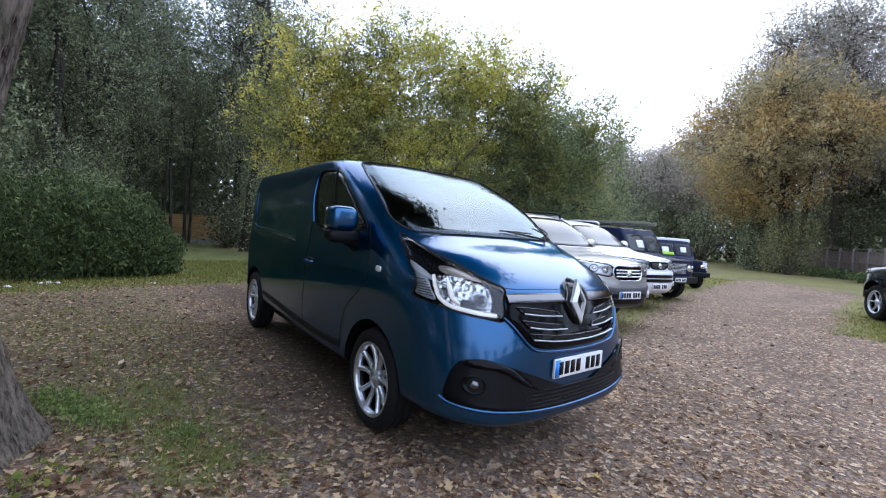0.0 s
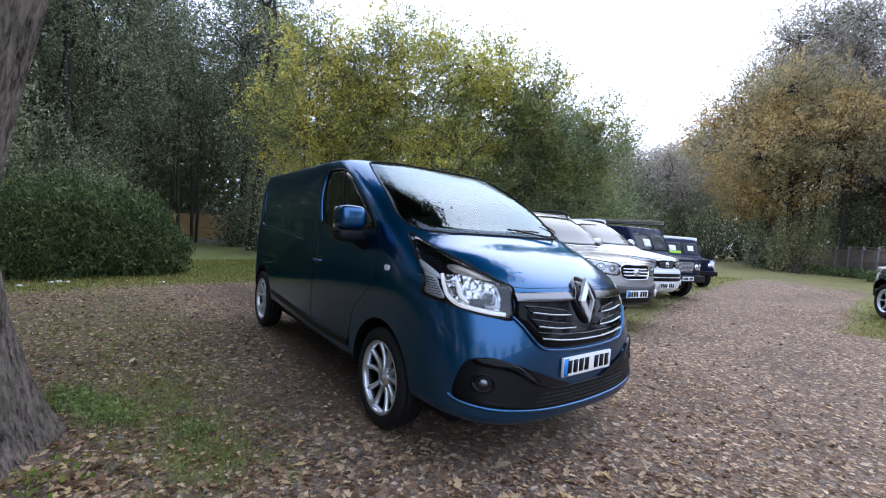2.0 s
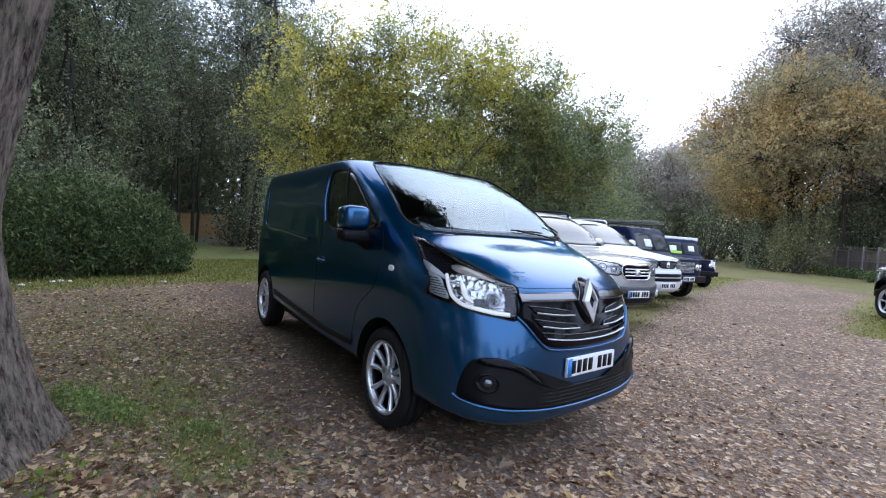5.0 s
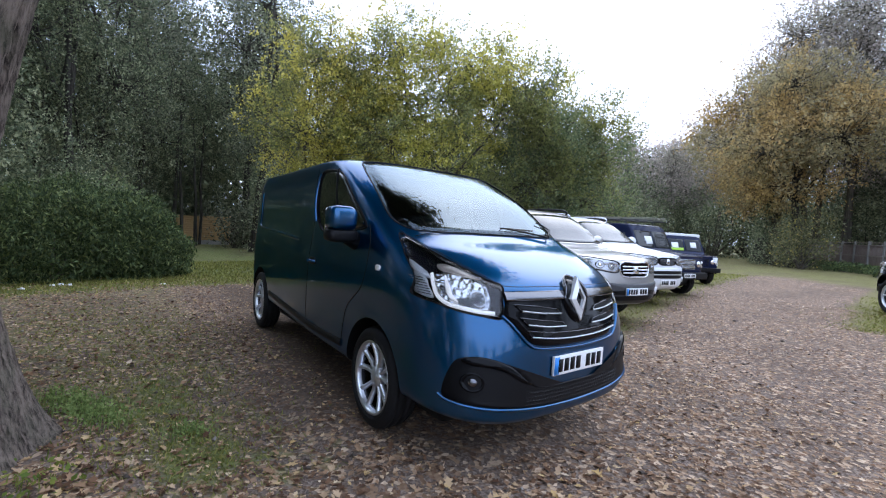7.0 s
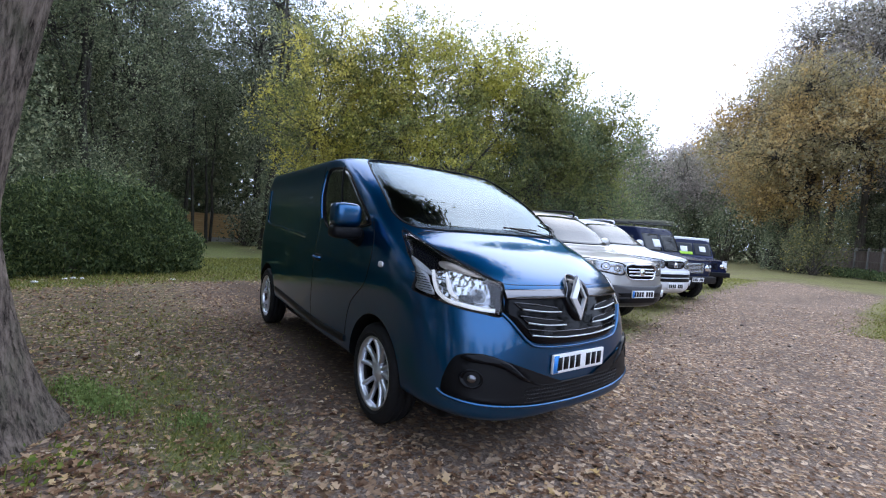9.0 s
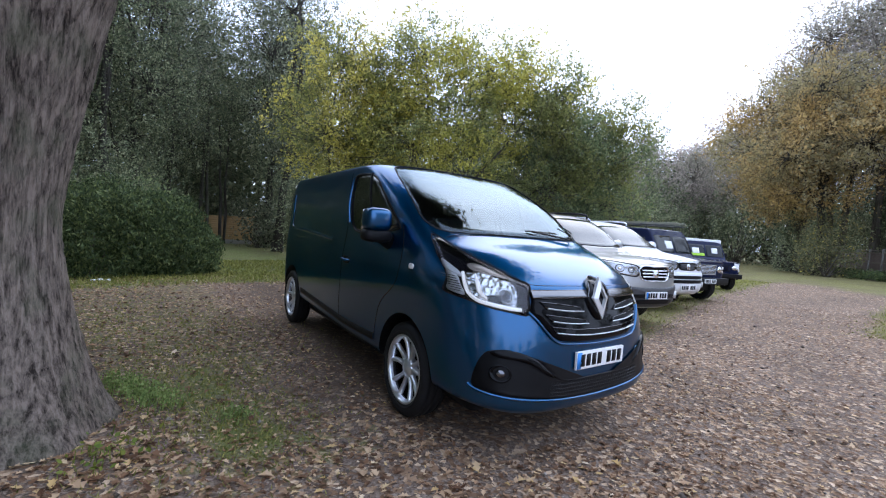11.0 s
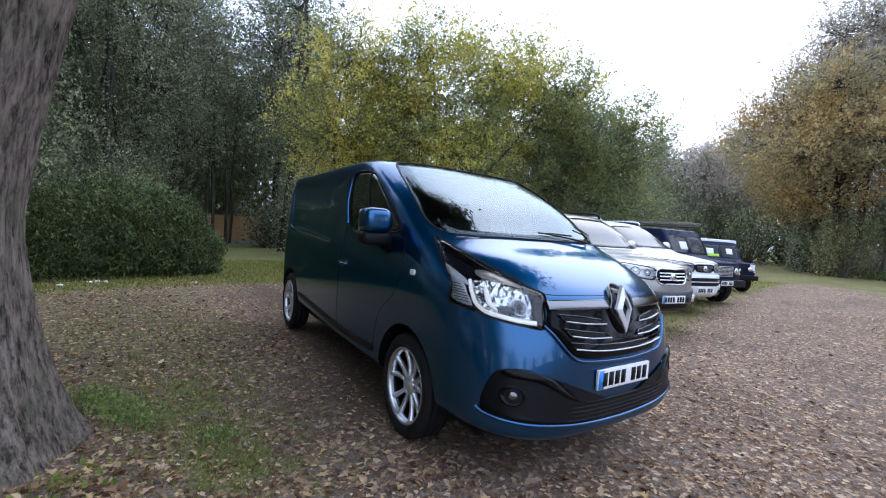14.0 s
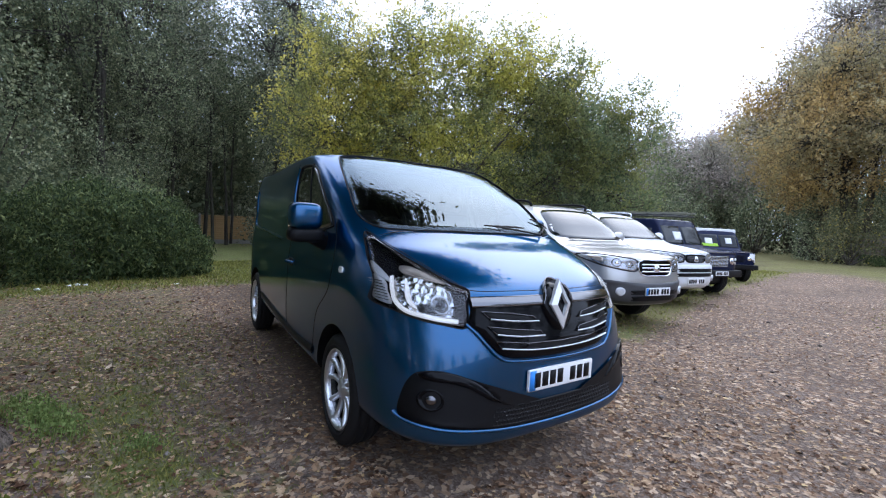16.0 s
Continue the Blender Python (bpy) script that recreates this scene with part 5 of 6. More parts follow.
make_car("off_road_car", 9.04, 3.09, -4, 0.87, 4.3, 1.98, M_CAR_NAVY, "dark blue boxy off-road car with a roof rack", {"slat": M_SATIN, "plate": 0.62, "blue": False, "papers": ((-0.2, 1.52, 0.16),)}, 0.40, True, False, 0.86)
make_car("off_road_car", 13.0, 4.75, -30, 0.87, 4.3, 1.98, M_CAR_NAVY, "navy boxy off-road car with a white roof", {"slat": M_CAR_NAVY, "plate": 0.62, "blue": False, "roof": M_WHITE, "papers": ((-0.42, 1.52, 0.15), (0.40, 1.55, 0.13)), "lime": True, "wing": True}, 0.40, False, False, 0.78)
DARK_STYLE = dict(SILVER_STYLE, axle=0.72)
make_car("estate_car", 11.75, -0.4, 130, 0.90, 4.6, 1.72, M_CAR_BLACK, "black car parked on the far verge", DARK_STYLE, 0.36)


def roof_rack():
    """A ladder rack that stands on the dark off-road car's roof."""
    root = new("roof_rack")
    z = 2.08
    for s in (-0.62, 0.62):
        part("rail", tube_bm([(s, 1.2, z), (s, 3.9, z)], 0.018, 6), M_RACK, root)
        for yy in (1.6, 2.6, 3.6):
            part("foot", tube_bm([(s, yy, z - 0.13), (s, yy, z)], 0.014, 6), M_RACK, root)
    for yy in np.linspace(1.3, 3.8, 6):
        part("cross_bar", tube_bm([(-0.66, yy, z + 0.02), (0.66, yy, z + 0.02)], 0.014, 6), M_RACK, root)
    root.matrix_basis = Matrix.Translation((9.04, 3.09, float(ground_z(9.04, 3.09)))) @ pose(0, 0, 0, 0, 0, -4) @ Matrix.Scale(0.86, 4)
    tagged(root, "grey metal roof rack on the dark off-road car", "rack")
    lad = new("ladder")
    for s in (-0.16, 0.18):
        part("stile", box_bm((s - 0.02, 0.9, z + 0.04), (s + 0.02, 4.0, z + 0.10), 0.006), M_ALU, lad)
    for yy in np.linspace(1.05, 3.85, 11):
        part("rung", tube_bm([(-0.15, yy, z + 0.07), (0.17, yy, z + 0.07)], 0.014, 6), M_ALU, lad)
    lad.matrix_basis = root.matrix_basis
    tagged(lad, "aluminium ladder lying on the roof rack", "ladder")


roof_rack()


# ---- fences ----
def fence_right():
    root = new("timber_fence")
    x0, y0, x1, y1 = 42.0, 12.0, 25.3, -1.1
    n = 14
    run = Vector((x1 - x0, y1 - y0, 0))
    u = run.normalized()
    step = run.length / n
    turn = math.degrees(math.atan2(u.y, u.x))
    for i in range(n + 1):
        c = Vector((x0, y0, 0)) + u * step * i
        z = float(ground_z(c.x, c.y))
        m = Matrix.Translation((c.x, c.y, z)) @ pose(0, 0, 0, 0, 0, turn)
        at = lambda p, m=m: m @ p
        part("post", box_bm((-0.06, -0.06, -0.1), (0.06, 0.06, 1.72), 0.012, at), M_CONCRETE, root, "grey concrete post")
        if i == n:
            break
        part("gravel_board", box_bm((0.06, 0.0, 0.0), (step - 0.06, 0.05, 0.25), 0.006, at), M_CONCRETE, root)
        for zz in (0.30, 0.85, 1.45):
            part("rail", box_bm((0.06, -0.05, zz), (step - 0.06, 0.0, zz + 0.07), 0.006, at), M_FENCE_LIGHT, root, "pale timber rail")
        k = 9
        for j in range(k):
            a = 0.06 + (step - 0.12) * j / k
            part("board", box_bm((a, 0.004 + 0.008 * (j % 2), 0.25), (a + (step - 0.12) / k * 0.98, 0.022 + 0.008 * (j % 2), 1.50 + 0.012 * math.sin(i * 3 + j * 5)), 0.003, at, 1), M_FENCE_GREY, root)
        part("trellis_rail", box_bm((0.06, 0.0, 1.62), (step - 0.06, 0.04, 1.67), 0.005, at), M_FENCE_LIGHT, root)
    return tagged(root, "weathered timber fence panels between concrete posts", "fence")


def fence_left():
    root = new("panel_fence")
    for i in range(4):
        x = 1.6 + 1.86 * i
        y = 31.6 + 0.15 * i
        z = float(ground_z(x, y)) + 0.02
        at = lambda p, x=x, y=y, z=z: Vector((x + p.x, y + p.y, z + p.z))
        part("post", box_bm((-0.06, -0.06, -0.1), (0.06, 0.06, 1.9), 0.01, at), M_FENCE_PALE if i == 2 else M_CONCRETE, root, "fence post")
        if i == 3:
            break
        mat = M_FENCE_PANEL if i < 2 else M_FENCE_DARK
        part("gravel_board", box_bm((0.06, -0.02, 0), (1.80, 0.03, 0.28), 0.006, at), M_CONCRETE, root, "pale concrete gravel board")
        for j in range(11):
            part("slat", box_bm((0.06, -0.004 - 0.01 * (j % 2), 0.28 + j * 0.138), (1.80, 0.018, 0.28 + j * 0.138 + 0.15), 0.003, at, 1), mat, root)
        for xx in (0.10, 0.93, 1.76):
            part("batten", box_bm((xx - 0.03, -0.045, 0.28), (xx + 0.03, -0.015, 1.80), 0.004, at), mat, root)
        part("capping", box_bm((0.06, -0.04, 1.80), (1.80, 0.04, 1.83), 0.004, at), mat, root)
    return tagged(root, "sunlit orange-brown timber fence panels with a pale base", "fence")


fence_right()
fence_left()


# ---- the near tree ----
def near_tree():
    rng = np.random.default_rng(4)
    root = new("large_tree")
    root.location = (-3.25, 0.75, 0)
    seg, zs = 120, np.concatenate([np.linspace(-0.12, 0.6, 34), np.linspace(0.63, 4.6, 110)])
    a = np.linspace(0, 2 * np.pi, seg, endpoint=False)
    A, Z = np.meshgrid(a, zs)
    R = np.interp(Z, [-0.12, 0.0, 0.1, 0.2, 0.3, 0.5, 0.7, 0.9, 1.1, 1.3, 1.6, 2.0, 2.6, 4.6], [0.62, 0.55, 0.51, 0.475, 0.445, 0.393, 0.346, 0.313, 0.285, 0.272, 0.278, 0.290, 0.305, 0.33])
    flare = np.exp(-np.maximum(Z, 0) * 3.2)
    R = R * (1 + flare * (0.06 * np.sin(3 * A + 0.4) + 0.07 * np.sin(6 * A + 1.0)))
    root_side = np.maximum(np.cos(A + 0.9), 0) ** 2
    R = R + 0.07 * np.exp(-np.maximum(Z, 0) * 3.4) * root_side
    wob = 0.9 * np.sin(Z * 2.1 + 3 * np.sin(A * 2)) + 0.5 * np.sin(Z * 5.3 + A * 3)
    ridge = np.abs(np.sin(A * 15 + wob)) ** 0.6 + 0.5 * np.abs(np.sin(A * 31 + 1.7 * wob + Z * 3)) ** 0.8
    brk = 0.5 + 0.5 * np.sin(Z * 23 + 6 * np.sin(A * 8)) * np.sin(A * 11 + Z * 4)
    R = R + 0.022 * (ridge - 0.8) + 0.003 * brk + 0.0025 * rng.normal(size=R.shape)
    lean = np.maximum(Z - 1.2, 0) ** 1.25
    X = R * np.cos(A) + 0.138 * lean
    Y = R * np.sin(A) - 0.103 * lean
    i, j = np.meshgrid(np.arange(len(zs) - 1), np.arange(seg), indexing="ij")
    f = np.stack([i * seg + j, i * seg + (j + 1) % seg, (i + 1) * seg + (j + 1) % seg, (i + 1) * seg + j], -1).reshape(-1, 4)
    mesh_object("trunk", np.stack([X, Y, Z], -1).reshape(-1, 3), f, M_BARK, root)
    top = np.array([0.59, -0.44, 4.4])
    paths, tips = [], []
    # unseen high boughs, added to shade the lawn and the van's near side
    for ex, ey, ez in ((-2.2, 4.6, 8.4), (0.2, 4.4, 8.2), (-3.6, 2.4, 8.0), (-0.6, 6.4, 9.2), (1.4, 3.4, 7.8), (-3.4, -0.4, 7.6)):
        k = np.linspace(0, 1, 9)[:, None]
        pts = (1 - k) ** 2 * top + 2 * k * (1 - k) * ((top + np.array((ex, ey, ez))) / 2 + np.array([0, 0, 1.2])) + k**2 * np.array((ex, ey, ez))
        paths.append((pts, np.linspace(0.16, 0.04, 9)))
        for t in range(26):
            s = pts[rng.integers(5, 9)]
            e = s + rng.normal(size=3) * np.array([0.9, 0.9, 0.35])
            tips.append(e)
            paths.append((s + (e - s) * np.linspace(0, 1, 4)[:, None], np.linspace(0.03, 0.006, 4)))
    # the crown stands over the camera and the van's near side; its lowest boughs hang over the bonnet
    for b in range(13):
        ang = b * 2.4 + rng.uniform(-0.3, 0.3)
        if math.cos(ang - 0.6) > 0.55 or math.sin(ang) < -0.45:
            continue
        reach = rng.uniform(2.6, 6.0)
        end = top + np.array([math.cos(ang) * reach, math.sin(ang) * reach, rng.uniform(1.6, 4.8)])
        k = np.linspace(0, 1, 9)[:, None]
        mid = (top + end) / 2 + np.array([0, 0, 0.9])
        pts = (1 - k) ** 2 * top + 2 * k * (1 - k) * mid + k**2 * end
        paths.append((pts, np.linspace(0.16, 0.04, 9)))
        for t in range(20):
            s = pts[rng.integers(3, 9)]
            e = s + rng.normal(size=3) * np.array([1.0, 1.0, 0.6])
            tips.append(e)
            paths.append((s + (e - s) * np.linspace(0, 1, 4)[:, None], np.linspace(0.03, 0.006, 4)))
    for end, twigs, wide in (((3.9, 1.1, 6.0), 40, 0.55), ((5.8, 0.7, 6.3), 54, 0.42), ((4.7, 0.0, 6.4), 44, 0.45), ((2.5, 2.0, 6.2), 34, 0.50)):
        k = np.linspace(0, 1, 9)[:, None]
        pts = (1 - k) ** 2 * top + 2 * k * (1 - k) * ((top + np.array(end)) / 2 + np.array([0, 0, 0.8])) + k**2 * np.array(end)
        paths.append((pts, np.linspace(0.17, 0.04, 9)))
        for t in range(twigs):
            s = pts[rng.integers(4, 9)]
            e = s + rng.normal(size=3) * np.array([wide, wide, 0.4])
            tips.append(e)
            paths.append((s + (e - s) * np.linspace(0, 1, 4)[:, None], np.linspace(0.025, 0.006, 4)))
    mesh_object("limb", *tubes(paths, 7), M_BARK, root)
    c = np.repeat(np.array(tips), 190, axis=0)
    c = c + rng.normal(size=c.shape) * 0.34
    c = c[(c[:, 2] > 4.3) & ~((c[:, 0] > 1.6) & (c[:, 1] > 2.28)) & (c[:, 0] < 6.7)]
    mesh_object("crown", *leaf_cards(rng, c, 0.15), M_LEAF_DARK, root, True)
    return tagged(root, "thick-trunked tree with deeply ridged grey-brown bark", "tree")


near_tree()

# ---- small trees behind the cars ----
tree("small_tree", (3.9, 13.4, float(ground_z(3.9, 13.4))), 3.4, 0.13, [(0, 0, 5.4, 2.2, 2.1, 2.1), (-0.6, -0.3, 4.4, 1.8, 1.8, 1.5), (1.2, -0.6, 6.6, 1.9, 1.9, 1.6), (-0.3, -0.3, 7.0, 1.5, 1.5, 1.2), (0.4, -1.0, 3.2, 2.2, 1.6, 1.7), (2.0, -0.2, 5.2, 1.8, 1.7, 1.7), (1.4, 0.2, 2.4, 1.6, 1.5, 1.2)], 600, 90, 0.090, 0.34, M_LEAF_YELLOW, M_BARK_FAR, 5, "yellowing many-stemmed small tree behind the van", stems=4, wisps=150)
tree("small_tree", (7.0, 11.6, float(ground_z(7.0, 11.6))), 3.4, 0.13, [(0, 0, 6.0, 2.4, 2.2, 2.2), (-1.2, 0.2, 4.2, 2.0, 2.0, 1.9), (1.2, -0.7, 7.1, 1.9, 1.8, 1.3), (-1.0, 0.2, 7.5, 1.5, 1.5, 1.1), (0.3, -1.0, 3.4, 2.3, 1.8, 1.8), (2.0, -1.0, 5.4, 1.8, 1.7, 1.8), (2.7, -1.9, 6.5, 1.6, 1.5, 1.2), (-0.4, 0, 2.0, 2.0, 1.6, 1.2)], 780, 96, 0.092, 0.34, M_LEAF_OLIVE, M_BARK_FAR, 6, "yellow and green many-stemmed small tree behind the cars", stems=4, wisps=170)
tree("small_tree", (11.0, 9.4, float(ground_z(11.0, 9.4))), 3.0, 0.13, [(0, 0, 4.2, 2.1, 2.1, 1.9), (1.2, -0.8, 2.6, 1.6, 1.5, 1.7), (-1.1, 0, 3.0, 1.9, 1.8, 1.9), (-0.9, -0.2, 5.2, 1.6, 1.6, 1.3), (1.6, -1.0, 4.9, 1.3, 1.2, 1.3), (0, -0.3, 1.6, 2.0, 1.6, 1.2)], 720, 96, 0.090, 0.34, M_LEAF_GREEN, M_BARK_FAR, 7, "green broad-leaved small tree behind the parked cars", stems=4, wisps=120)
tree("small_tree", (15.0, 12.5, float(ground_z(15.0, 12.5))), 2.6, 0.12, [(0, 0, 3.6, 2.2, 2.2, 2.0), (0.8, -0.5, 2.2, 1.8, 1.8, 1.6), (-1.2, 0, 4.4, 1.8, 1.8, 1.4), (0, 0, 1.4, 2.0, 2.0, 1.2)], 320, 72, 0.11, 0.36, M_LEAF_GREEN, M_BARK_FAR, 8, "lower green small tree at the end of the row", stems=4, wisps=60)


# ---- woods ----
def spread(first, places, rng, lo=0.85, hi=1.15):
    """Copies of a tree at other places, each turned and scaled."""
    for x, y in places:
        s = rng.uniform(lo, hi)
        copy_thing(first, Matrix.Translation((x, y, float(ground_z(x, y)) - 0.05)) @ pose(0, 0, 0, 0, 0, rng.uniform(0, 360)) @ Matrix.Diagonal((s, s, s * rng.uniform(0.92, 1.1), 1)))


def dark_wood():
    rng = np.random.default_rng(21)
    a = tree("woodland_tree", (-6.0, 21.0, float(ground_z(-6, 21))), 11, 0.24, [(0, 0, 10, 2.8, 2.8, 3.2), (-1.5, 0.5, 7, 2.2, 2.2, 2.0), (1.6, -0.5, 8, 2.2, 2.2, 2.2), (0, 0.5, 13.5, 2.4, 2.4, 2.2), (0.5, -1, 5.2, 2.2, 2.0, 1.5), (-1.0, -0.8, 4.4, 1.8, 1.8, 1.4)], 430, 84, 0.104, 0.44, M_LEAF_DARK, M_BARK_DARK, 22, "tall dark green woodland tree", group="wood behind the van", twig_step=5)
    b = tree("woodland_tree", (-1.5, 23.5, float(ground_z(-1.5, 23.5))), 12, 0.22, [(0, 0, 11, 2.8, 2.8, 3.0), (-1.6, 0.5, 8.5, 2.2, 2.2, 1.8), (1.3, 0.6, 9, 2.2, 2.2, 2.2), (0, 0.5, 14.5, 2.4, 2.4, 2.0), (0.2, 0, 6.2, 2.2, 2.2, 1.4), (-0.6, -0.6, 4.6, 1.6, 1.6, 1.1)], 390, 66, 0.118, 0.44, M_LEAF_DARK2, M_BARK_DARK, 23, "tall grey-green woodland tree", group="wood behind the van", twig_step=5)
    # the last three stand unseen, added to darken what the van's side mirrors
    spread(a, [(-10.5, 20.0), (-2.8, 19.5), (-0.5, 27.0), (-9.0, 25.0), (5.6, 29.0), (-12, 11.5), (-11.5, 5.5), (-12, -1)], rng)
    spread(b, [(-7.5, 26.5), (-12.5, 23.0), (4.7, 23.5), (8.0, 33.0), (-4.5, 28.0), (-9, 15.5), (0.6, 35.0)], rng)
    spread(a, [(-4.5, 33.5), (2.5, 38.5)], rng, 1.0, 1.2)
    spread(a, [(4.4, 37.4)], rng, 0.8, 0.95)
    # unseen wood beside and behind the camera's stand, added to darken the van's reflections
    spread(a, [(-10.5, -4.5), (-15, -7), (-12.5, -8.5), (11, -26), (17, -25), (24, -19)], rng, 0.8, 1.0)
    spread(b, [(14, -28), (21, -23), (-14, 1.5), (-13.5, 8)], rng, 0.8, 1.0)
    poles = new("bare_stems")
    paths = []
    for i in range(14):
        x, y = rng.uniform(-12, 8), rng.uniform(25, 34)
        z = float(ground_z(x, y))
        k = np.linspace(0, 1, 6)
        paths.append((np.stack([x + rng.normal() * 0.5 * k + rng.normal(size=6) * 0.05, y + 0 * k, z - 0.1 + k * rng.uniform(6, 11)], -1), np.linspace(rng.uniform(0.07, 0.15), 0.03, 6)))
    mesh_object("stems", *tubes(paths, 6), M_BARK_DARK, poles)
    tagged(poles, "thin bare stems among the dark trees", "stems", kind="stuff")


def shrub(name, base, size, n, leaf, mat, seed, label, group=""):
    rng = np.random.default_rng(seed)
    root = new(name)
    root.location = base
    k = 16
    blobs = rng.uniform(-1, 1, (k, 3)) * np.array([0.75, 0.75, 0.35]) + np.array([0, 0, 0.5])
    br = rng.uniform(0.28, 0.5, k)
    pick = rng.integers(0, k, n)
    d = rng.normal(size=(n, 3))
    d /= np.linalg.norm(d, axis=1)[:, None]
    c = (blobs[pick] + d * br[pick][:, None] * rng.uniform(0.7, 1.12, (n, 1))) * np.array(size)
    c = c[c[:, 2] > 0.02]
    stems = [(np.stack([np.linspace(rng.normal() * 0.1, b[0] * size[0], 5), np.linspace(rng.normal() * 0.1, b[1] * size[1], 5), np.linspace(-0.05, b[2] * size[2], 5)], -1), np.linspace(0.05, 0.01, 5)) for b in blobs]
    mesh_object("branchwork", *tubes(stems, 6), M_BARK_FAR, root)
    mesh_object("foliage", *leaf_cards(rng, c, leaf, 0.6), mat, root, True)
    return tagged(root, label, "shrub", group)


def understorey():
    rng = np.random.default_rng(50)
    a = shrub("shrub", (-8.5, 15.5, float(ground_z(-8.5, 15.5))), (2.4, 2.0, 4.2), 12500, 0.072, M_LEAF_DARK, 51, "tall dark evergreen shrub under the trees", "shrubs under the trees")
    spread(a, [(-5.8, 14.6), (-11.5, 13.5), (-3.9, 15.2), (-3.6, 19.5), (-9, 20), (-11.5, 8), (7.4, 28.0), (7.8, 24.5), (11, 24), (-11, 3), (-12, -3), (-10, -8), (-9, -13), (-7, 18), (-3.6, 24.5), (-2.5, 29), (0, 35.0), (3.4, 35.2), (6.6, 35.6), (10, 32), (6.5, 19.5), (9.6, 17.0), (13, 15.2), (16.5, 15.5)], rng, 0.95, 1.5)
    spread(a, [(-1.2, 34.6), (1.8, 35.6), (4.8, 35.8), (0.2, 38.0)], rng, 1.4, 1.7)
    # shrubs added behind the small trees to darken the inside of their crowns
    spread(a, [(6.6, 15.4), (8.6, 14.2), (10.6, 12.8), (12.4, 11.6)], rng, 1.25, 1.5)
    b = shrub("shrub", (42.0, 18.0, float(ground_z(42, 18))), (3.2, 3.0, 5.5), 3500, 0.19, M_LEAF_DARK, 52, "dark shrub at the wood's edge", "shrubs at the far edge")
    spread(b, [(41, 23), (44, 26), (47, 29), (50, 33), (54, 38), (57, 44), (48, 22), (52, 26), (58, 31), (35, 1.0), (35, -3), (38.5, 4.0), (46, 12.5), (39, 1), (40, -6), (41.5, 7.5), (36, -1), (44, 9.5), (34, -9), (47, 15), (24, 25), (30, 30), (42, 40), (18, 22), (20, 29), (14, 20), (12, 26)], rng, 0.85, 1.35)
    # unseen shrubs round the camera, added to shape the van's reflections
    spread(b, [(-20, -40), (-11, -44), (-2, -46), (6, -40), (9, -25), (13, -24), (18, -22), (23, -18), (28, -15), (-13, -6), (-14, -2), (-14, 4), (-11, -7.0)], rng, 0.7, 1.0)
    spread(b, [(45, 30), (50, 30), (55, 30), (49, 24), (53, 24), (58, 24), (51, 19), (56, 19), (60, 18), (53, 14), (57, 14), (62, 13), (54, 10), (58, 9), (63, 8), (48, 5), (49, 0), (47, -5), (45, -10), (52, 4)], rng, 1.3, 1.7)
    spread(b, [(-13, 36), (-7, 39), (-1, 41), (5, 42), (-4, 37.5), (2, 38.5), (8, 39.5), (11, 41), (17, 38), (-17, 30), (-18, 22), (-17, 14), (-16, 7), (-16, 0)], rng, 1.9, 2.5)
    shrub("hazel_shrub", (-6.6, 10.6, float(ground_z(-6.6, 10.6))), (1.7, 1.6, 3.6), 11000, 0.075, M_LEAF_HAZEL, 55, "brown-green hazel shrub with yellowing leaves")
    shrub("laurel_shrub", (-2.6, 13.0, float(ground_z(-2.6, 13.0))), (1.8, 1.2, 2.1), 7000, 0.085, M_LEAF_GREEN, 56, "yellow-green laurel shrub behind the bush")
    shrub("laurel_shrub", (4.6, 27.0, float(ground_z(4.6, 27.0))), (1.7, 1.2, 2.6), 3200, 0.14, M_LEAF_DARK2, 57, "grey-green laurel shrub before the fence")
    shrub("shrub", (30.4, 7.6, float(ground_z(30.4, 7.6))), (1.5, 1.5, 3.2), 6500, 0.11, M_LEAF_HAZEL, 53, "yellow-green shrub at the end of the fence")
    shrub("shrub", (33.4, 10.0, float(ground_z(33.4, 10.0))), (1.5, 1.5, 3.6), 6500, 0.11, M_LEAF_DARK, 58, "dark shrub where the fence ends")
    d = shrub("ivy_mound", (35.7, 8.7, float(ground_z(35.7, 8.7))), (1.6, 1.2, 0.42), 5000, 0.085, M_LEAF_BUSH, 54, "low ivy growing along the fence foot", "ivy along the fence")
    spread(d, [(33.2, 6.8), (30.8, 4.9), (28.4, 3.0), (26.2, 1.2)], rng, 0.9, 1.05)


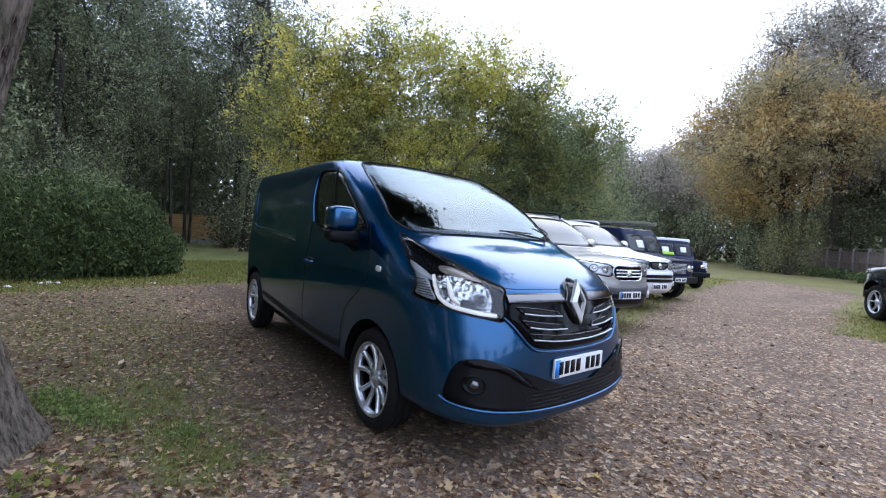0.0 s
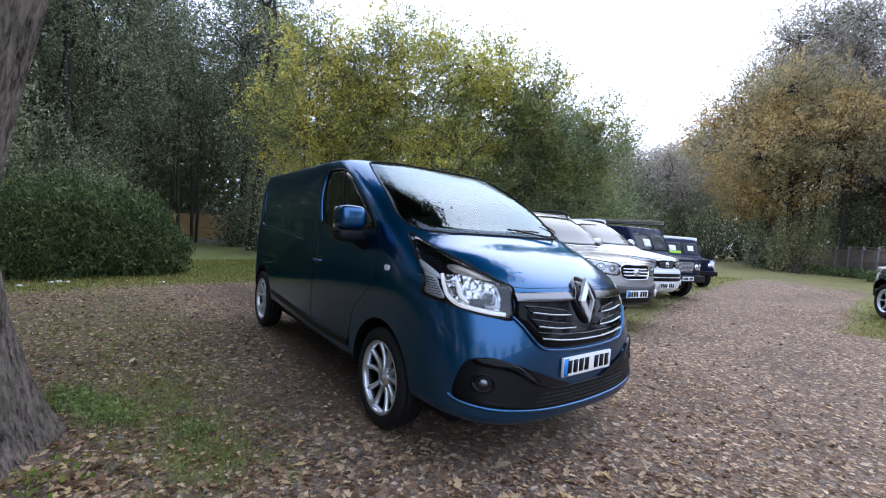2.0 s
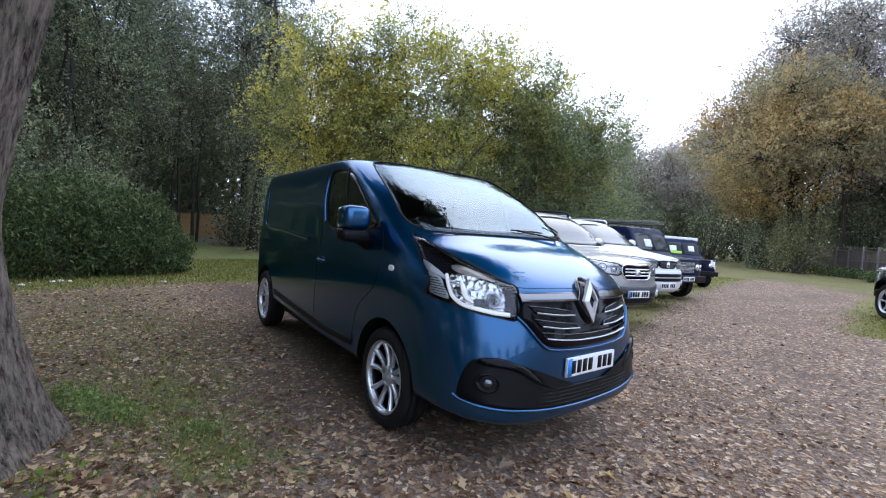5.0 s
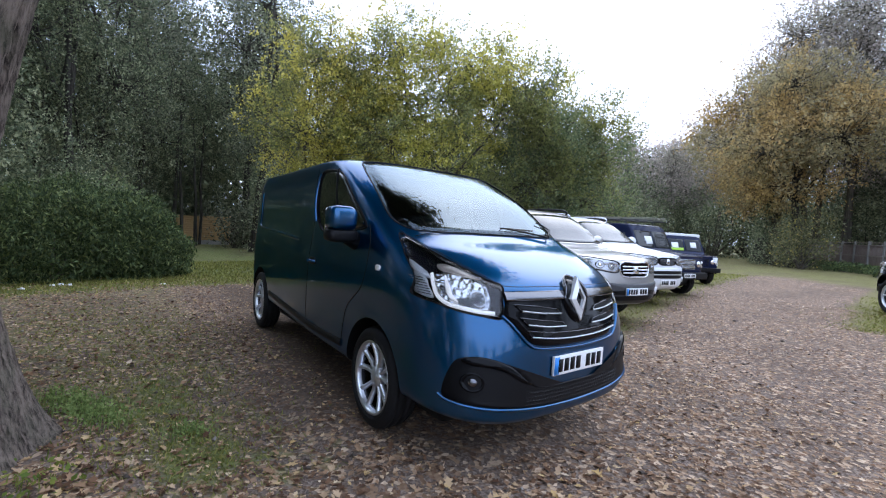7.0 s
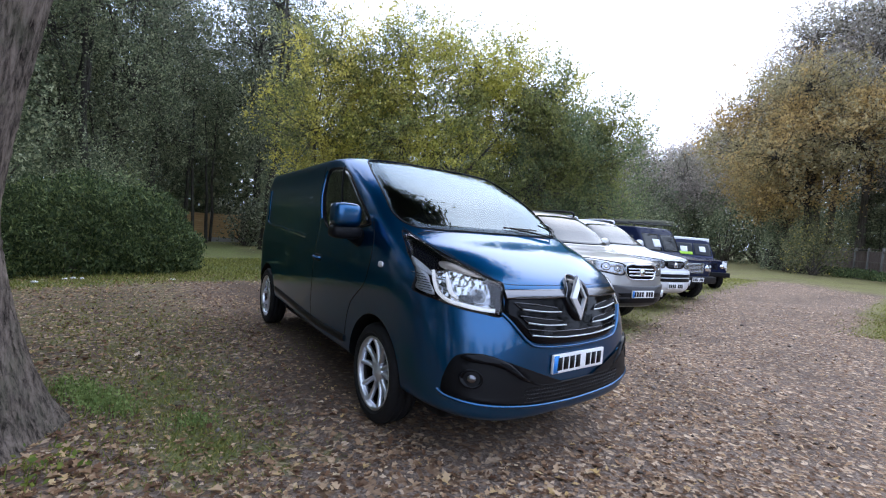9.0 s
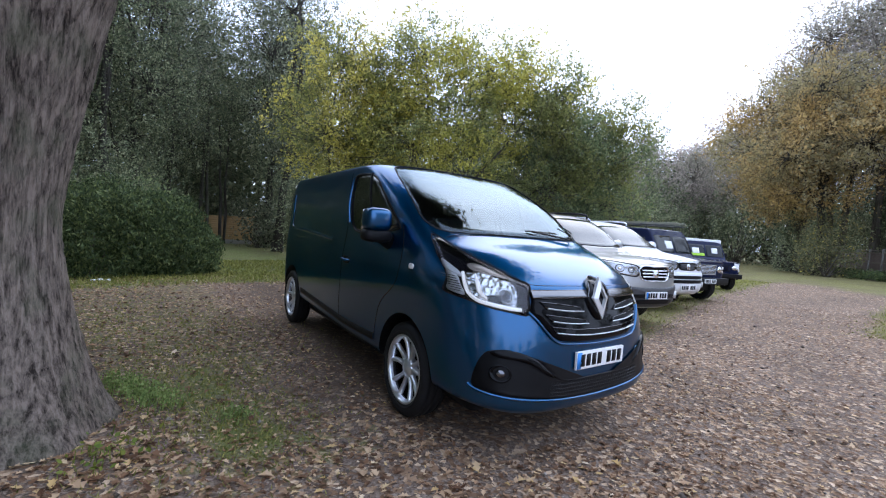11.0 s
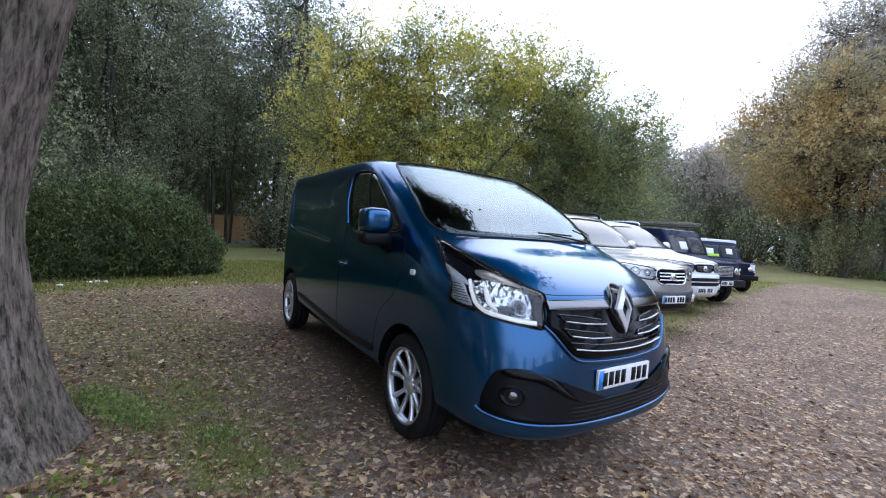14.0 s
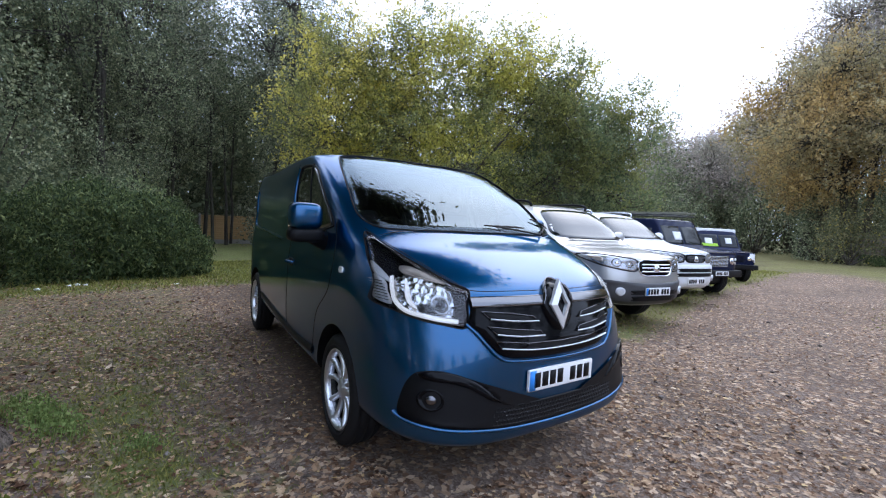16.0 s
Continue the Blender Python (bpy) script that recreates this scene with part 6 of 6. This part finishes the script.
def right_wood():
    rng = np.random.default_rng(33)
    a = tree("autumn_tree", (32.0, 8.6, float(ground_z(32.0, 8.6))), 8, 0.34, [(0, 0, 8.5, 3.0, 3.2, 2.4), (-1.8, 1.2, 6.8, 2.4, 2.4, 1.8), (-1.0, -2.2, 7.4, 2.6, 2.6, 2.0), (0.4, 0.8, 11, 2.4, 2.6, 1.8), (0.4, -2.4, 9.5, 2.6, 2.4, 1.8), (-1.0, 0.5, 4.8, 2.0, 2.2, 1.2)], 470, 66, 0.165, 0.55, M_LEAF_BROWN, M_BARK_DARK, 34, "broad russet oak with dark limbs", group="wood behind the fence", wisps=60)
    b = tree("bare_tree", (38.5, 7.6, float(ground_z(38.5, 7.6))), 15, 0.26, [(0, 0, 12.5, 2.8, 2.8, 3.4), (-1.6, 0.8, 10, 2.4, 2.4, 2.4), (1.6, -0.8, 11, 2.4, 2.4, 2.6), (0, 0, 16.0, 2.8, 2.8, 2.4), (0, 0, 7, 2.0, 2.0, 2.0)], 260, 30, 0.165, 0.6, M_LEAF_GREY, M_BARK_FAR, 35, "tall half-bare tree with thin grey leaves", group="wood behind the fence", twig_step=4, wisps=90)
    spread(a, [(34.5, -1.0), (33.5, -8.5)], rng, 0.85, 1.0)
    spread(b, [(40, 10.2), (37.5, 4.5), (37.5, 0.5), (42, 5), (38.5, -4), (36.5, -9), (43, 0.5), (44, 9.5), (39.4, 10.4), (38.0, 7.9)], rng, 0.95, 1.15)
    spread(a, [(35.2, 11.2)], rng, 0.80, 0.84)
    spread(a, [(38.5, 13.0)], rng, 1.1, 1.15)
    spread(b, [(36.6, 11.0), (39.0, 12.2)], rng, 0.95, 1.02)
    c = tree("woodland_tree", (43.0, 5.5, float(ground_z(43.0, 5.5))), 9, 0.24, [(0, 0, 9.0, 2.6, 2.8, 2.4), (0.5, 1.4, 6.2, 2.2, 2.2, 1.8), (-0.6, -1.6, 6.8, 2.2, 2.4, 1.8), (0, 0.4, 11.5, 1.9, 2.0, 1.6), (0, -0.4, 4.2, 2.2, 2.4, 1.4)], 330, 44, 0.19, 0.5, M_LEAF_DARK2, M_BARK_DARK, 37, "dark green tree behind the fence", group="dark trees behind the fence", twig_step=5, wisps=10)
    spread(c, [(42.0, 1.5), (44.5, -2.0), (41.0, -4.5), (46.0, 9.5), (40.0, -9.0), (47.0, 3.5)], rng, 0.9, 1.1)


def far_wood():
    rng = np.random.default_rng(44)
    a = tree("bare_tree", (46, 30, float(ground_z(46, 30))), 11, 0.2, [(0, 0, 9.5, 2.6, 2.6, 3.2), (-1.5, 0.5, 6.5, 2.2, 2.2, 2.0), (1.6, -0.5, 7.4, 2.2, 2.2, 2.2), (0, 0.5, 12.0, 2.0, 2.0, 1.8)], 190, 24, 0.29, 0.6, M_LEAF_GREY, M_BARK_PALE, 45, "tall thin-leaved grey-green tree", group="far wood", twig_step=5, wisps=20)
    spread(a, [(49, 27), (52, 24), (51, 31), (54, 28), (56, 25), (48, 34), (53, 35), (58, 31), (57, 38), (44, 37), (40, 42), (36, 44), (30, 40), (45, 24), (47, 20)], rng, 0.86, 1.05)


dark_wood()
understorey()
right_wood()
far_wood()


def make_bush():
    rng = np.random.default_rng(9)
    n = 88000
    blobs = np.array([(-5.2, 8.7, 0.4, 1.2, 1.0, 1.0), (-4.2, 8.9, 0.55, 1.3, 1.1, 1.15), (-3.0, 9.4, 0.65, 1.4, 1.3, 1.25), (-2.0, 10.0, 0.65, 1.2, 1.2, 1.15), (-1.3, 10.8, 0.5, 1.0, 1.0, 0.95), (-2.8, 10.6, 0.9, 1.4, 1.2, 1.3), (-1.7, 10.3, 0.85, 1.0, 1.0, 1.05)])
    pick = rng.integers(0, len(blobs), n)
    d = rng.normal(size=(n, 3))
    d /= np.linalg.norm(d, axis=1)[:, None]
    lump = 1 + 0.09 * np.sin(d[:, :1] * 9 + pick[:, None]) * np.cos(d[:, 2:] * 11) + 0.05 * np.sin(d[:, 1:2] * 23 + 2 * pick[:, None])
    c = blobs[pick, :3] + d * blobs[pick, 3:] * rng.uniform(0.7, 1.08, (n, 1)) ** 0.6 * lump
    c = c[c[:, 2] > -0.15]
    c[:, 2] += ground_z(c[:, 0], c[:, 1])
    root = new("evergreen_bush")
    stems = []
    for b in blobs:
        for k in range(5):
            e = b[:3] + rng.normal(size=3) * 0.35
            stems.append((np.stack([np.linspace(b[0], e[0], 4), np.linspace(b[1], e[1], 4), np.linspace(float(ground_z(b[0], b[1])) - 0.05, e[2], 4)], -1), np.linspace(0.035, 0.008, 4)))
    mesh_object("branchwork", *tubes(stems, 6), M_BARK_FAR, root)["kind"] = "stuff"
    mesh_object("foliage", *leaf_cards(rng, c, 0.092, 0.31, 0.9), M_LEAF_BUSH, root, True)
    return tagged(root, "dense dark green evergreen bush at the lawn's edge", "bush")


make_bush()


# ---- litter, stones, grass ----
def scatter(n, rng, reach, power=1.0):
    """Points on the ground round the camera's stand, thinning outwards, within the strip that it looks over."""
    r = reach * rng.uniform(0.02, 1, n) ** power
    a = rng.uniform(radians(-40), radians(112), n)
    x, y = -2.4 + r * np.cos(a), -3.3 + r * np.sin(a)
    keep = ~((np.abs(x + 0.05) < 0.8) & (y > -0.85) & (y < 3.5))
    return x[keep], y[keep]


def ground_height(x, y):
    z = ground_z(x, y)
    for f, a in ((0.35, 0.03), (1.3, 0.012), (4.1, 0.006)):
        z = z + a * np.sin(x * f + 1.3 * np.sin(y * f * 0.7)) * np.cos(y * f * 1.1 + np.sin(x * f * 0.6))
    flat = (np.abs(x) < 1.3) & (y > -0.8) & (y < 4)
    return np.where(flat, z * 0.2 + 0.018, z)


def leaf_litter():
    rng = np.random.default_rng(70)
    x, y = scatter(170000, rng, 14, 0.66)
    dens = 0.55 + 0.45 * np.sin(x * 1.7 + 2 * np.sin(y * 1.1)) * np.cos(y * 1.3 + x * 0.4)
    track = smooth(1.5, 3.5, x - 0.9 * (y + 1))
    worn = np.exp(-(((x + 0.85 - 0.1 * y) / 0.55) ** 2)) * smooth(-0.6, 0.8, y)
    green = np.maximum(np.exp(-(((x + 2.1) / 0.5) ** 2 + ((y - 0.5) / 0.9) ** 2)), 0.75 * smooth(-0.7, -1.5, x) * smooth(0.2, 1.2, y))
    keep = rng.uniform(0, 1, len(x)) < (0.25 + 0.65 * dens) * (1 - 0.62 * track) * (1 - 0.35 * green) * (1 - 0.5 * worn)
    x, y = x[keep], y[keep]
    n = len(x)
    s = np.minimum(rng.gamma(2.6, 0.0085, n) + 0.010, 0.080) * (1 + 0.18 * smooth(-1.6, -2.4, x) * smooth(1.5, 0.0, y)) * (1 - 0.22 * smooth(-0.6, 2.0, x - 0.9 * (y + 1)))
    th = rng.uniform(0, 2 * np.pi, n)
    ux, uy = np.cos(th), np.sin(th)
    w = s * rng.uniform(0.5, 0.85, n)
    z = ground_height(x, y) + 0.003 + rng.uniform(0, 0.010, n)
    curl = s * rng.uniform(-0.02, 0.30, n)
    tip = rng.normal(size=n) * s * 0.16
    near = np.hypot(x + 2.4, y + 3.3) < 4.2

    def lay(k, outline):
        """Leaves with the given outline of (along, across), folded along the midrib."""
        m = len(outline)
        o = np.array(outline)
        jag = rng.uniform(0.85, 1.15, (k.sum(), m, 1))
        a = o[None, :, :1] * s[k][:, None, None] * jag
        b = o[None, :, 1:] * w[k][:, None, None] * jag
        h = np.abs(o[None, :, 1:]) * 2 * curl[k][:, None, None] + o[None, :, :1] * 2 * tip[k][:, None, None]
        h = np.maximum(h, -0.003)
        px = x[k][:, None, None] + a * ux[k][:, None, None] - b * uy[k][:, None, None]
        py = y[k][:, None, None] + a * uy[k][:, None, None] + b * ux[k][:, None, None]
        ring = np.concatenate([px, py, z[k][:, None, None] + h], 2)
        mid = np.stack([x[k], y[k], z[k]], -1)[:, None]
        v = np.concatenate([ring, mid], 1).reshape(-1, 3)
        i = np.arange(m)
        tri = np.stack([i, np.full(m, m), (i + 1) % m], -1)[:, ::-1]
        f = (np.arange(k.sum())[:, None, None] * (m + 1) + tri[None]).reshape(-1, 3)
        return v, f

    oak = [(-0.55, 0), (-0.25, 0.22), (-0.12, 0.5), (0.02, 0.26), (0.2, 0.48), (0.28, 0.2), (0.5, 0.0), (0.28, -0.22), (0.16, -0.5), (0.02, -0.24), (-0.14, -0.46), (-0.25, -0.2)]
    v1, f1 = lay(near, oak)
    v2, f2 = lay(~near, [(-0.5, 0), (-0.05, 0.5), (0.5, 0), (-0.05, -0.5)])
    v, f = np.concatenate([v1, v2]), np.concatenate([f1, f2 + len(v1)])
    tagged(mesh_object("fallen_leaves", v, f, M_LITTER, None, True), "fallen brown and tan autumn leaves on the gravel", "leaves", kind="stuff")


def stones():
    rng = np.random.default_rng(71)
    x, y = scatter(4200, rng, 10, 0.8)
    n = len(x)
    s = rng.gamma(2.2, 0.0036, n) + 0.003
    octa = np.array([(1, 0, 0), (0, 1, 0), (-1, 0, 0), (0, -1, 0), (0, 0, 0.7), (0, 0, -0.5)], float)
    jit = octa[None] * rng.uniform(0.6, 1.2, (n, 6, 3))
    th = rng.uniform(0, 2 * np.pi, n)
    c, sn = np.cos(th)[:, None], np.sin(th)[:, None]
    px = (jit[:, :, 0] * c - jit[:, :, 1] * sn) * s[:, None] + x[:, None]
    py = (jit[:, :, 0] * sn + jit[:, :, 1] * c) * s[:, None] + y[:, None]
    pz = jit[:, :, 2] * s[:, None] + (ground_height(x, y) + s * 0.25)[:, None]
    v = np.stack([px, py, pz], -1).reshape(-1, 3)
    f = (np.arange(n)[:, None, None] * 6 + np.array([[0, 1, 4], [1, 2, 4], [2, 3, 4], [3, 0, 4], [1, 0, 5], [2, 1, 5], [3, 2, 5], [0, 3, 5]])[None]).reshape(-1, 3)
    tagged(mesh_object("gravel_stones", v, f, M_STONE, None, True), "small grey and brown stones of the gravel", "gravel", kind="stuff")


def grass_blades():
    rng = np.random.default_rng(72)
    xs, ys, hs = [], [], []
    for cx, cy, sx, sy, n, h in ((-2.15, 1.1, 0.36, 0.55, 2200, 0.028), (-1.95, 0.1, 0.26, 0.34, 1800, 0.026), (-2.7, -0.6, 0.2, 0.4, 250, 0.035), (-1.8, 2.4, 0.6, 0.9, 1800, 0.026), (-2.6, 3.6, 0.6, 0.9, 1600, 0.026)):
        xs.append(rng.normal(cx, sx, n)), ys.append(rng.normal(cy, sy, n)), hs.append(np.full(n, h))
    x = rng.uniform(-5.5, 3.5, 26000)
    y = rng.uniform(5.8, 16, 26000)
    k = y > 6.2 + 0.35 * (x + 3.3) + 0.9 * np.maximum(x - 0.5, 0) + rng.normal(size=26000) * 0.25
    xs.append(x[k]), ys.append(y[k]), hs.append(np.full(k.sum(), 0.06))
    x = rng.uniform(3.0, 20, 30000)
    y = rng.uniform(0.6, 9, 30000)
    k = (y > 1.75 + 0.40 * (x - 4.6) - 0.007 * (x - 4.6) ** 2 + rng.normal(size=30000) * 0.35) & (y < 4.4 + 0.32 * (x - 2))
    xs.append(x[k]), ys.append(y[k]), hs.append(np.full(k.sum(), 0.045))
    x = rng.uniform(7.4, 15, 8000)
    y = -0.7 + 0.16 * (x - 10) + rng.normal(size=8000) * 0.42
    xs.append(x), ys.append(y), hs.append(np.full(8000, 0.03))
    x, y, h = np.concatenate(xs), np.concatenate(ys), np.concatenate(hs)
    n = len(x)
    h = h * rng.uniform(0.5, 1.6, n)
    z = ground_height(x, y) - 0.005
    a = rng.uniform(0, 2 * np.pi, n)
    lean = rng.normal(size=(n, 2)) * h[:, None] * 0.7
    wd = 0.003 + 0.0007 * np.hypot(x + 2.4, y + 3)
    v = np.stack([np.stack([x - wd * np.cos(a), y - wd * np.sin(a), z], -1), np.stack([x + wd * np.cos(a), y + wd * np.sin(a), z], -1), np.stack([x + lean[:, 0], y + lean[:, 1], z + h], -1)], 1).reshape(-1, 3)
    tagged(mesh_object("grass", v, np.arange(3 * n).reshape(n, 3), M_GRASS, None, True), "short worn grass on verges and lawn", "grass", kind="stuff")


def weeds():
    rng = np.random.default_rng(73)
    for ax, ay, bx, by, wide, n, s, h, mat, label in ((-2.66, 1.40, -2.34, 0.72, 0.080, 1100, 0.024, 0.065, M_LEAF_WEED, "strip of low green nettles by the tree's foot"),
                                                      (-1.99, 0.36, -1.93, 0.46, 0.065, 260, 0.018, 0.035, M_LEAF_WEED, "small bright green tuft among fallen leaves"),
                                                      (-2.78, -0.10, -2.55, 0.20, 0.09, 80, 0.036, 0.07, M_LEAF_WEED2, "yellow-green seedling among fallen leaves")):
        root = new("weed_clump")
        k = rng.uniform(0, 1, n)
        c = np.stack([ax + (bx - ax) * k + rng.normal(0, wide, n), ay + (by - ay) * k + rng.normal(0, wide, n), np.abs(rng.normal(0, h * 0.5, n)) + 0.015], -1)
        stems = [(np.stack([np.linspace(p[0], p[0] + 0.01, 3), np.linspace(p[1], p[1], 3), np.linspace(-0.03, p[2], 3)], -1), np.linspace(0.004, 0.002, 3)) for p in c[::6]]
        mesh_object("branchwork", *tubes(stems, 4), mat, root)["kind"] = "stuff"
        mesh_object("foliage", *leaf_cards(rng, c, s, 0.6), mat, root, True)
        tagged(root, label, "plant")


def scraps():
    """A few pale scraps lying on the grass before the bush."""
    rng = np.random.default_rng(77)
    for x, y in ((-2.82, 7.85), (-2.92, 7.7), (-2.7, 7.75), (-3.3, 7.3), (-1.3, 7.4)):
        bm = bmesh.new()
        bmesh.ops.create_icosphere(bm, subdivisions=2, radius=1)
        for v in bm.verts:
            v.co = Vector((v.co.x * 0.05, v.co.y * 0.035, v.co.z * 0.02)) * (1 + 0.25 * rng.normal())
        ob = part("pale_scrap", bm, M_PLATE)
        ob.location = (x, y, float(ground_height(np.array(x), np.array(y))) + 0.012)
        tagged(ob, "small crumpled white scrap lying on grass", "litter", "scraps on the grass")


scraps()
leaf_litter()
stones()
grass_blades()
weeds()
